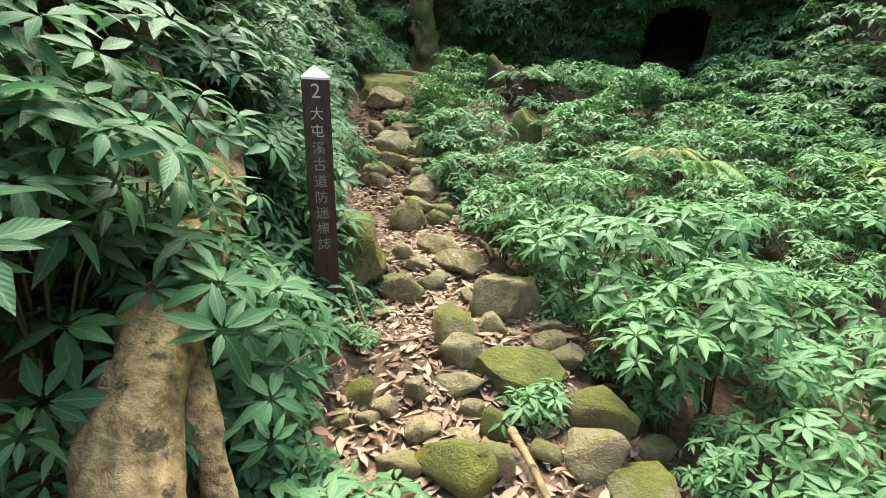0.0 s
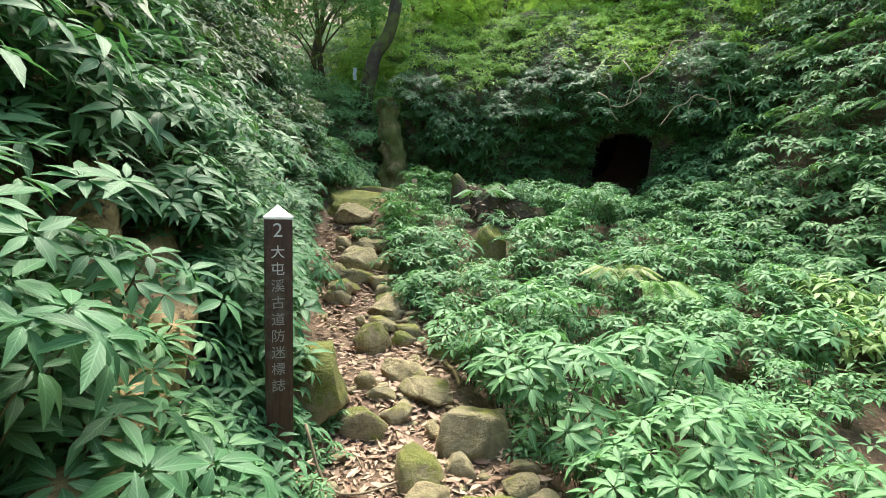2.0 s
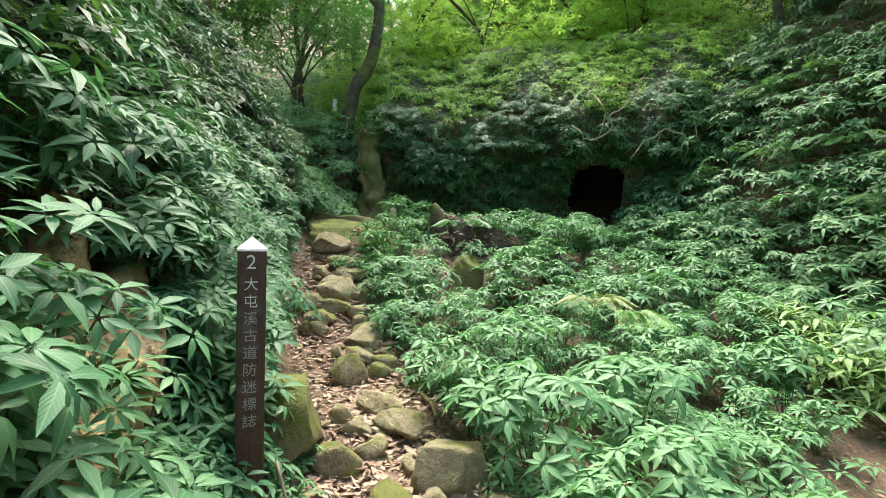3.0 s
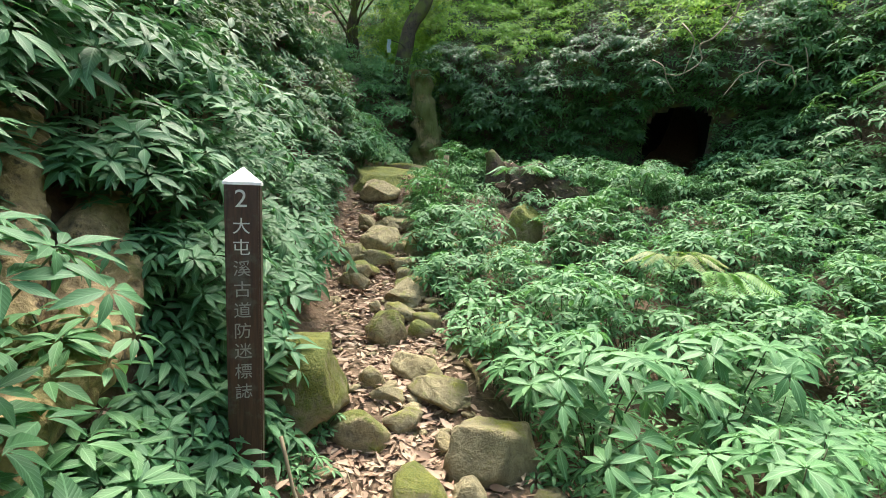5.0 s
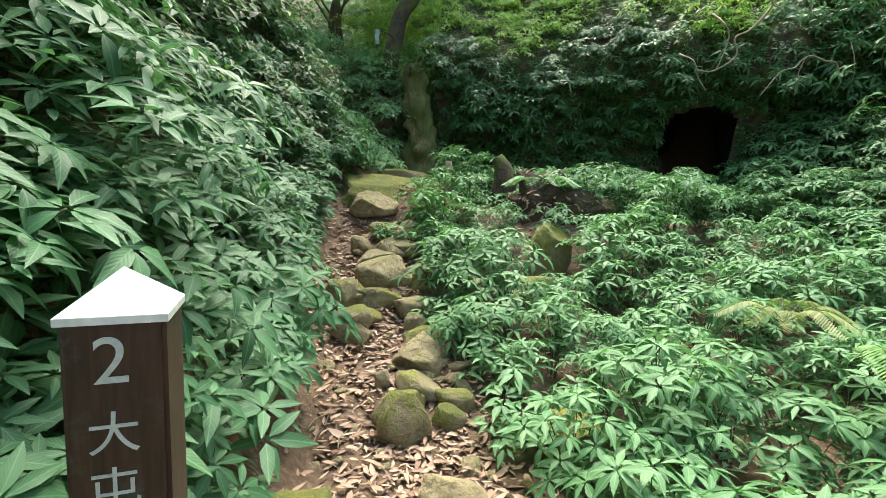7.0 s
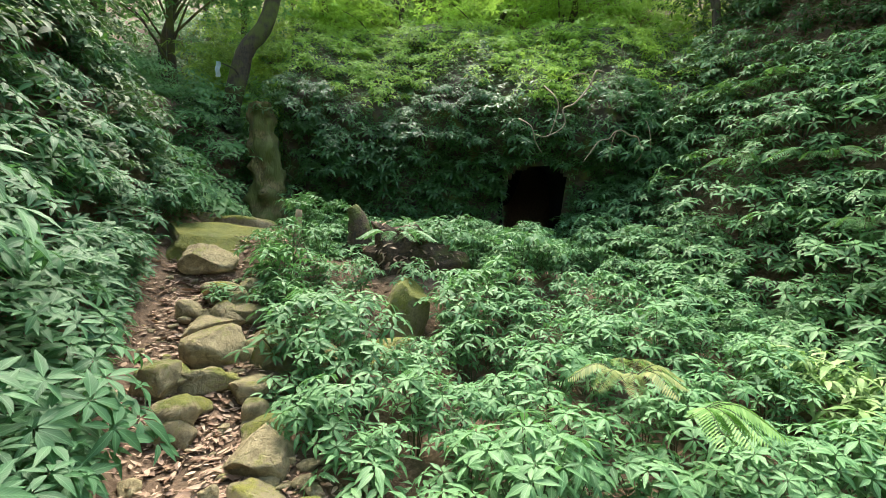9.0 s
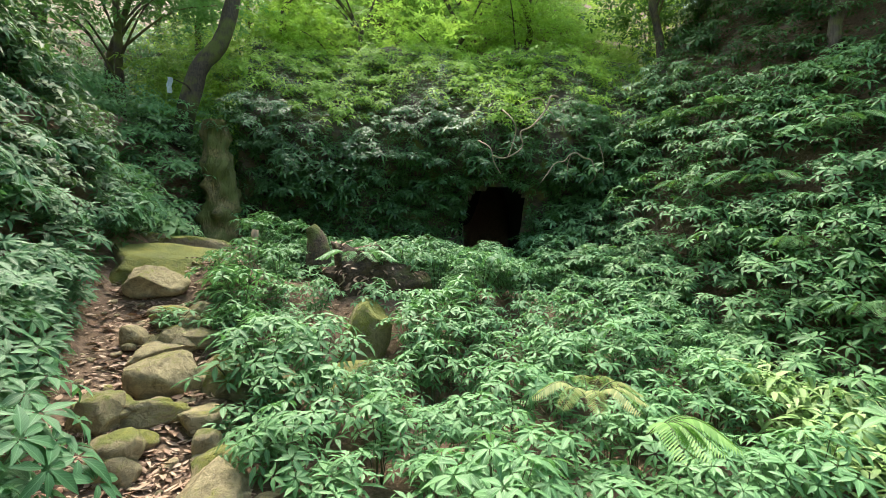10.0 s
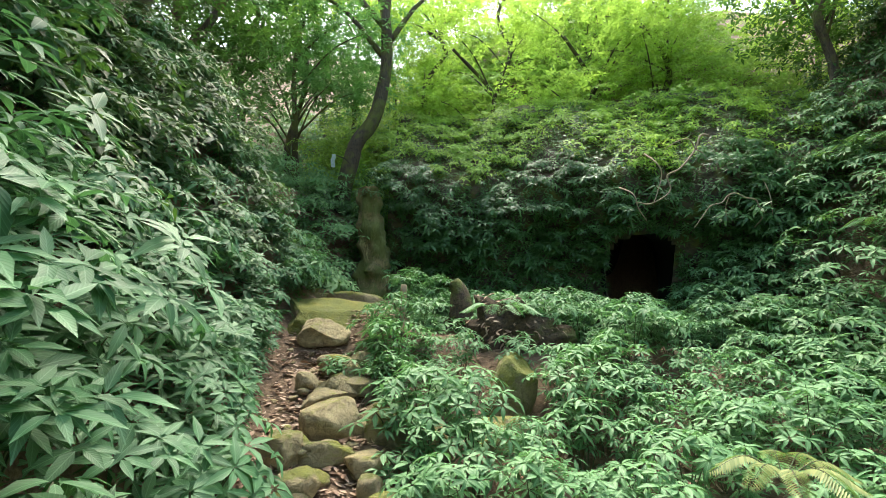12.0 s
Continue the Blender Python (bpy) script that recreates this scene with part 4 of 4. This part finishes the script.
def fill_wall():
    """Creepers on the rock wall; the cave's mouth stays free."""
    rng = np.random.default_rng(32)
    def mouth_free(p):
        """False for leaves that would hang across the cave's mouth as the path sees it."""
        u = (p[:, 0] + 0.45 * (11.15 - p[:, 1]) - CAVE_X) / (CAVE_W / 2 + 0.1)
        w = (p[:, 2] + 0.12 * (11.15 - p[:, 1]) - CAVE_Z - CAVE_H * 0.45) / (CAVE_H * 0.55 + 0.1)
        return np.abs(u) ** 4 + np.abs(w) ** 4 > 1

    def on_wall(n, spare):
        x, z = rng.uniform(-0.95, 8.5, n), rng.uniform(2.1, 7.4, n)
        u, w = (x - CAVE_X) / (CAVE_W / 2), (z - CAVE_Z - CAVE_H * 0.45) / (CAVE_H * 0.55)
        ok = (np.abs(u) ** 4 + np.abs(w) ** 4 > spare) & (np.hypot(x + 1.1, (z - 3) * 0.5) > 0.6)
        x, z = x[ok], z[ok]
        e = 0.1
        dx, dz = (wall_point(x + e, z) - wall_point(x - e, z)) / (2 * e), (wall_point(x, z + e) - wall_point(x, z - e)) / (2 * e)
        return x, z, unit(np.stack([dx, -np.ones(len(x)), dz], 1))

    x, z, nrm = on_wall(8000, 1.3)
    p = np.stack([x, wall_point(x, z), z], 1) + nrm * rng.uniform(0.02, 0.2, len(x))[:, None]
    ok = mouth_free(p)
    p, nrm = p[ok], nrm[ok]
    carpet("wall_ivy", rng, p, nrm + np.array([0, 0, 0.7]), 5, 0.1, LEAF_CLIFF, "small ivy leaves in shade-darkened green clinging to the rock wall", "creeper", shape=COARSE)
    x, z, nrm = on_wall(900, 2.6)
    thin = np.where((z < 3.0) & (x < 6), 0.55, 1.0)
    ok = rng.random(len(x)) < thin
    x, z, nrm = x[ok], z[ok], nrm[ok]
    p = np.stack([x, wall_point(x, z), z], 1) + nrm * (rng.uniform(0.05, 0.32, len(x)) * (0.5 + 0.5 * smooth(2.9, 3.8, z)))[:, None]
    p, nrm = sprays(rng, p, nrm, 8, 0.27, 0.6)
    ok = mouth_free(p)
    p, nrm = p[ok], nrm[ok]
    # lower leaves get the shade-darkened green, higher ones the sunlit green
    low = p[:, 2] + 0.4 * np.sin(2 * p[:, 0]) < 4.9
    carpet("wall_creepers", rng, p[low], nrm[low] + np.array([0, -0.35, 0]), 6, 0.13, LEAF_CLIFF, "creepers in shade-darkened green hanging on the rock wall", "creeper", 0.5)
    carpet("wall_top_plants", rng, p[~low], nrm[~low], 6, 0.13, LEAF_SUNLIT, "leafy plants coloured sunlit green on top of the rock wall", "undergrowth", shape=COARSE)


fill_wall()


# ---------------------------------------------------------------- trees
def tree(x, y, ctrl, r0, r1, clumps, per, leaf, material, bark, label, seed, spread_r=0.8):
    """A tree: bent trunk, limbs that reach for each clump, and a crown of small leaves."""
    rng = np.random.default_rng(seed)
    base = np.array([x, y, float(land(x, y)) - 0.3])
    thing = new("tree")
    thing.matrix_world = pose(*base)
    pts = curve_points(ctrl, 22)
    part("trunk", tube("trunk", pts, [r0 + (r1 - r0) * (i / 21) for i in range(22)], bark, 12, 0.25, seed), thing)
    centres = []
    for cx, cy, cz in clumps:
        start = pts[min(21, max(5, int(21 * (cz - 1.2) / max(pts[-1].z, 0.1))))]
        mid = (start + Vector((cx, cy, cz))) / 2 + Vector((0, 0, 0.35))
        part("limb", tube("limb", curve_points([start, mid, (cx, cy, cz)], 8), [r1 * 0.7 * (1 - 0.1 * i) for i in range(8)], bark, 6), thing)
        centres.append((cx, cy, cz))
    c = np.array(centres)[rng.integers(0, len(centres), per)]
    d = unit(rng.normal(0, 1, (per, 3))) * (rng.uniform(0.1, 1, (per, 1)) ** 0.5) * spread_r * np.array([1.25, 1.25, 0.7])
    d += 0.25 * np.sin(d[:, [1, 2, 0]] * 7)
    p = c + d
    me = leaf_mesh("crown", material, *whorls(rng, p, rng.normal(0, 0.35, p.shape) + np.array([0, 0, 1.0]), 5, leaf * rng.uniform(0.7, 1.3, len(p)), 0.3, 0.42), shape=COARSE)
    part("crown", me, thing)
    return tagged(thing, label, "tree")


tree(-2.2, 13.4, [(0, 0, 0), (0.02, 0, 0.6), (0.27, 0, 2.0), (0.72, 0, 2.8), (0.95, 0, 4.3), (0.85, 0, 5.9), (0.9, 0.2, 8.0)], 0.22, 0.12,
     [(-1.4, 0.5, 6.6), (0.2, 1, 7.4), (2.4, 0.8, 7.0), (0.9, 0, 8.6), (-2.0, 0, 7.6)], 800, 0.16, LEAF_SUNLIT, BARK_DARK, "tall tree with a bent dark mossy trunk behind the path", 71, 1.1)
pillar = new("mossy_stump", tube("mossy_stump", curve_points([(-1.15, 11.8, 1.7), (-1.15, 11.75, 2.6), (-1.25, 11.75, 3.5), (-1.36, 11.8, 4.4)], 30), [(0.46 - 0.26 * (i / 29) ** 0.7) * (1 + 0.05 * math.sin(i * 1.3)) for i in range(30)], BARK_MOSS, 30, 0.55, 4))
rng_pillar = np.random.default_rng(9)
pz, pa = rng_pillar.uniform(2.2, 4.9, 420), rng_pillar.uniform(0, 2 * np.pi, 420)
pr = 0.45 - 0.08 * (pz - 1.9) + 0.1
spots_p = np.stack([-1.24 + pr * np.cos(pa), 11.85 + pr * np.sin(pa), pz], 1)[(np.sin(pa) > -0.3) | (pz > 4.2)]
carpet("stump_creepers", rng_pillar, spots_p, spots_p - np.array([-1.24, 11.85, 3.0]) * np.array([1, 1, 0]) - spots_p * np.array([0, 0, 1]) + np.array([0, 0, 0.7]), 5, 0.11, LEAF_CLIFF, "dark green creepers on the mossy broken trunk", "creeper")
tagged(pillar, "tall mossy brown broken trunk beside the rock wall", "stump")


def woods():
    rng = random.Random(5)
    places = [(1.5, 15.5, 4.2, 0), (4.2, 15.0, 4.0, 0), (6.6, 14.5, 4.5, 0), (-0.2, 17, 5, 0), (2.6, 18, 6, 0), (5.4, 17.5, 6, 0), (8.2, 17, 6, 0), (10.5, 13.5, 6, 0), (0.6, 21, 6, 0), (4, 22, 6, 0), (8, 21, 6, 0), (11.5, 10.5, 5, 1), (12.5, 15, 6, 0), (-3.5, 14.6, 5, 2), (-5.5, 14.5, 6, 2)]
    places += [(-4.2, 16, 6, 2), (-2.6, 18.5, 7, 2), (-6.4, 17, 8, 2), (-1.5, 22, 8, 2), (-4.5, 21, 8, 2)]
    places += [(-4.2, 8.0, 5.0, 1), (-4.6, 10.2, 5.5, 1), (-5.4, 12.5, 6, 1), (-5.0, 5.0, 6, 1), (9.5, 8.5, 6, 1), (10, 4.5, 6, 1), (8.2, 10.6, 4.5, 1), (8.6, 7.2, 4.5, 1), (9.5, -1, 7, 1)]
    # added trees, out of view, that shade the near bank and foreground
    places += [(-3.3, 0.2, 4.0, 1), (-3.4, 2.6, 4.2, 1), (-1.9, -3.0, 5.0, 1), (1.2, -4.5, 5.5, 1), (4.2, -3.5, 5.0, 1), (6.5, -0.5, 5.0, 1), (-3.2, 4.3, 3.4, 1)]
    for k, (x, y, h, kind) in enumerate(places):
        mat = (LEAF_SUNLIT, LEAF_SHADE, LEAF_MIST)[kind]
        lab = ("slender tree with a crown coloured sunlit yellow-green on the hill", "dark leafy tree above the bank or added out of view for shade", "tree in the gully behind, coloured pale as in haze")[kind]
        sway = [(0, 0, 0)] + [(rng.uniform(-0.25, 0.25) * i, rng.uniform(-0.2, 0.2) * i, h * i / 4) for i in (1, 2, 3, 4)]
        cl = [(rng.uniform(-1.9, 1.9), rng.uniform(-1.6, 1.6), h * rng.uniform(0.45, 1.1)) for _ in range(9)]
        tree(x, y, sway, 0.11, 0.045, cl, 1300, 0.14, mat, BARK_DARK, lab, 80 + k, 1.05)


woods()


# ---------------------------------------------------------------- hanging roots by the cave, ferns, twigs
def woody(name, ctrl, r0, r1, material, label, category, count=14, sides=7):
    pts = curve_points(ctrl, count)
    ob = new(name, tube(name, pts, [r0 + (r1 - r0) * i / (count - 1) for i in range(count)], material, sides, 0.3))
    return tagged(ob, label, category)


ROOT_LABEL = "pale bare root hanging from the bank above the cave"
woody("hanging_root", [(4.7, 9.6, 5.05), (4.36, 9.3, 4.92), (4.26, 9.3, 4.67), (3.96, 9.25, 4.32), (3.74, 9.25, 4.19), (3.78, 9.25, 3.93), (3.46, 9.25, 3.71), (3.23, 9.25, 3.72)], 0.019, 0.008, TWIG, ROOT_LABEL, "root", 30)
woody("hanging_root", [(3.6, 9.7, 4.7), (3.58, 9.27, 4.4), (3.65, 9.25, 4.21), (3.56, 9.25, 3.87), (3.5, 9.25, 3.72)], 0.013, 0.006, TWIG, ROOT_LABEL, "root", 20)
woody("hanging_root", [(3.1, 9.6, 4.05), (3.17, 9.25, 3.85), (3.25, 9.25, 3.62), (3.38, 9.25, 3.43)], 0.013, 0.007, TWIG, ROOT_LABEL, "root", 16)
woody("hanging_root", [(5.36, 9.5, 3.45), (5.31, 9.25, 3.57), (5.25, 9.25, 3.78), (5.2, 9.25, 3.86), (5.02, 9.22, 3.87), (4.88, 9.25, 3.95), (4.74, 9.25, 3.9), (4.62, 9.22, 3.77), (4.45, 9.25, 3.72), (4.3, 9.25, 3.53), (4.16, 9.25, 3.34)], 0.014, 0.007, TWIG, ROOT_LABEL, "root", 28)
woody("hanging_root", [(4.26, 9.28, 4.67), (4.12, 9.25, 4.83), (3.88, 9.25, 4.75), (3.7, 9.25, 4.62)], 0.012, 0.005, TWIG, ROOT_LABEL, "root", 12)
woody("hanging_root", [(4.26, 9.28, 4.67), (4.36, 9.25, 4.6), (4.42, 9.25, 4.52)], 0.012, 0.005, TWIG, ROOT_LABEL, "root", 8)
woody("hanging_root", [(5.5, 9.45, 4.3), (5.46, 9.25, 3.95), (5.49, 9.25, 3.6)], 0.008, 0.004, TWIG, ROOT_LABEL, "root", 10)
woody("hanging_root", [(4.78, 9.25, 3.93), (4.7, 9.25, 3.7), (4.72, 9.25, 3.5)], 0.008, 0.003, TWIG, ROOT_LABEL, "root", 10)


def fern(x, y, z, length, fronds, turn, fan, material, label):
    thing = new("fern")
    thing.matrix_world = pose(x, y, z, 0, 0, turn)
    rng = np.random.default_rng(int(abs(x * 100 + y * 37)))
    for k in range(fronds):
        a = radians((k - (fronds - 1) / 2) * fan)
        d = Vector((math.sin(a), -math.cos(a), 0))
        L = length * rng.uniform(0.8, 1.15)
        pts = curve_points([(0, 0, 0), d * L * 0.5 + Vector((0, 0, L * 0.32)), d * L + Vector((0, 0, L * 0.08))], 32)
        frond = part("frond", tube("frond", pts, [0.004 * (1 - i / 36) for i in range(32)], STEM, 4), thing)
        base, ax, up, ln = [], [], [], []
        for i in range(3, 32):
            t = (pts[min(31, i + 1)] - pts[i - 1]).normalized()
            side = t.cross(Vector((0, 0, 1))).normalized()
            for s in (-1, 1):
                base.append(pts[i])
                ax.append(side * s + t * 0.45 - Vector((0, 0, 0.15)))
                up.append((0, 0, 1))
                ln.append(L * 0.2 * math.sin(math.pi * min(1, (32.6 - i) / 32) ** 0.8) + 0.015)
        ln = np.array(ln)
        part("frond_blade", leaf_mesh("frond_blade", material, np.array(base), np.array(ax), np.array(up, float), ln, ln * 0.16, np.full(len(ln), 0.2)), frond)
    return tagged(thing, label, "fern")


fern(1.9, 4.8, 0.98, 0.36, 9, 10, 36, LEAF_FERN_DRY, "yellowing fern with drying fronds among the shrubs")
fern(1.98, 4.35, 0.9, 0.46, 6, 24, 17, LEAF_FERN, "bright green fern with arching fronds among the shrubs")
fern(0.75, 7.75, 1.85, 0.5, 6, 0, 50, LEAF_BED, "green fern growing on a mossy mound")
woody("dead_stump", [(-0.45, 9.0, 1.5), (-0.46, 8.98, 1.95), (-0.44, 8.97, 2.26)], 0.07, 0.045, TWIG, "short pale broken stump among the shrubs", "stump", 6)
woody("tree_stump", [(0.42, 9.0, 1.5), (0.4, 8.98, 2.0), (0.36, 8.96, 2.2), (0.28, 8.95, 2.34)], 0.21, 0.08, MOUND_EARTH, "weathered brown stump above the shrubs", "stump", 8, 12)
STICK = "dry bare stick lying on the leaf litter"
woody("stick", [(0.36, 1.85, 0.1), (0.44, 1.62, 0.08), (0.5, 1.4, 0.05)], 0.022, 0.014, BARK_PALE, STICK, "stick")
woody("stick", [(-0.5, 2.5, 0.5), (-0.38, 2.42, 0.24), (-0.22, 2.4, 0.2), (0.0, 2.52, 0.21)], 0.008, 0.005, TWIG, STICK, "stick")
woody("stick", [(-0.62, 1.35, 0.25), (-0.5, 1.5, 0.5), (-0.38, 1.62, 0.56)], 0.005, 0.003, TWIG, "thin pale dead twig sticking out of the bank", "twig")
woody("stick", [(-1.2, 1.1, 0.45), (-0.95, 1.2, 0.6), (-0.72, 1.3, 0.68)], 0.007, 0.004, TWIG, "thin pale dead twig sticking out of the bank", "twig")
woody("stick", [(0.2, 3.9, 0.38), (0.28, 3.72, 0.36), (0.3, 3.55, 0.33)], 0.02, 0.014, BARK_PALE, STICK, "stick")
for x, y, turn, size in ((6.3, 8.2, -60, 0.7), (6.8, 7.2, -75, 0.8), (7.2, 8.4, -50, 0.8), (6.4, 6.4, -80, 0.6), (7.5, 6.6, -70, 0.8), (6.9, 9.2, -40, 0.7), (6.2, 5.4, -85, 0.6)):
    fern(x, y, float(land(x, y)) + 0.45, size, 5, turn, 28, LEAF_HILL, "green fern arching out of the hillside plants")


woody("branch", [(-1.97, 13.4, 5.3), (-2.05, 13.1, 5.42), (-2.15, 12.8, 5.4), (-2.29, 12.55, 5.37)], 0.02, 0.007, BARK_DARK, "thin dark side branch of the bent tree", "branch", 10)
ribbon_bm = bmesh.new()
for k in range(8):
    for sx in (-0.045, 0.045):
        ribbon_bm.verts.new((sx + 0.012 * math.sin(1.3 * k), 0.02 * math.sin(0.9 * k) * (1 if sx > 0 else 0.4), -0.045 * k))
ribbon_bm.verts.ensure_lookup_table()
for k in range(7):
    ribbon_bm.faces.new([ribbon_bm.verts[i] for i in (2 * k, 2 * k + 1, 2 * k + 3, 2 * k + 2)])
bmesh.ops.solidify(ribbon_bm, geom=list(ribbon_bm.faces), thickness=0.003)
ribbon_mesh = bpy.data.meshes.new("marker_ribbon")
ribbon_bm.to_mesh(ribbon_mesh)
ribbon_bm.free()
ribbon_mesh.materials.append(RIBBON)
ribbon = tagged(new("marker_ribbon", ribbon_mesh), "pale bluish-white marker ribbon hanging from a thin branch", "ribbon")
ribbon.matrix_world = pose(-2.28, 12.54, 5.38, 0, 0, 8)


def loose_twigs():
    """Thin dead twigs at the edges of the path and in the bank."""
    rng = random.Random(44)
    for k in range(26):
        y = rng.uniform(1.3, 6.5)
        side = rng.choice((-1, 1))
        x = float(np.interp(y, STEPS_Y, BEND_X)) + side * float(np.interp(y, STEPS_Y, HALF_W)) * rng.uniform(0.6, 1.35)
        a, ln = rng.uniform(0, 6.28), rng.uniform(0.12, 0.32)
        pts = []
        for i in range(4):
            px, py = x + math.cos(a) * ln * i / 3 + rng.uniform(-0.02, 0.02), y + math.sin(a) * ln * i / 3 + rng.uniform(-0.02, 0.02)
            pts.append((px, py, float(land(px, py)) + 0.02 + rng.uniform(0, 0.03) * (i % 2)))
        woody("twig", pts, 0.005, 0.002, TWIG, "thin dry twig lying on the leaf litter", "twig", 8, 5)["group"] = "twigs beside the path"


loose_twigs()

rng_grass = np.random.default_rng(51)
gx, gy = rng_grass.uniform(3.9, 5.0, 200), rng_grass.uniform(4.0, 5.6, 200)
gp = np.stack([gx, gy, land(gx, gy) + rng_grass.uniform(0.15, 0.65, 200)], 1)
carpet("bamboo_grass", rng_grass, gp, np.tile([[0, 0, 1.0]], (200, 1)), 5, 0.17, LEAF_PALE, "pale yellow-green broad-leaved grass at the edge of the bed", "grass", 0.6)
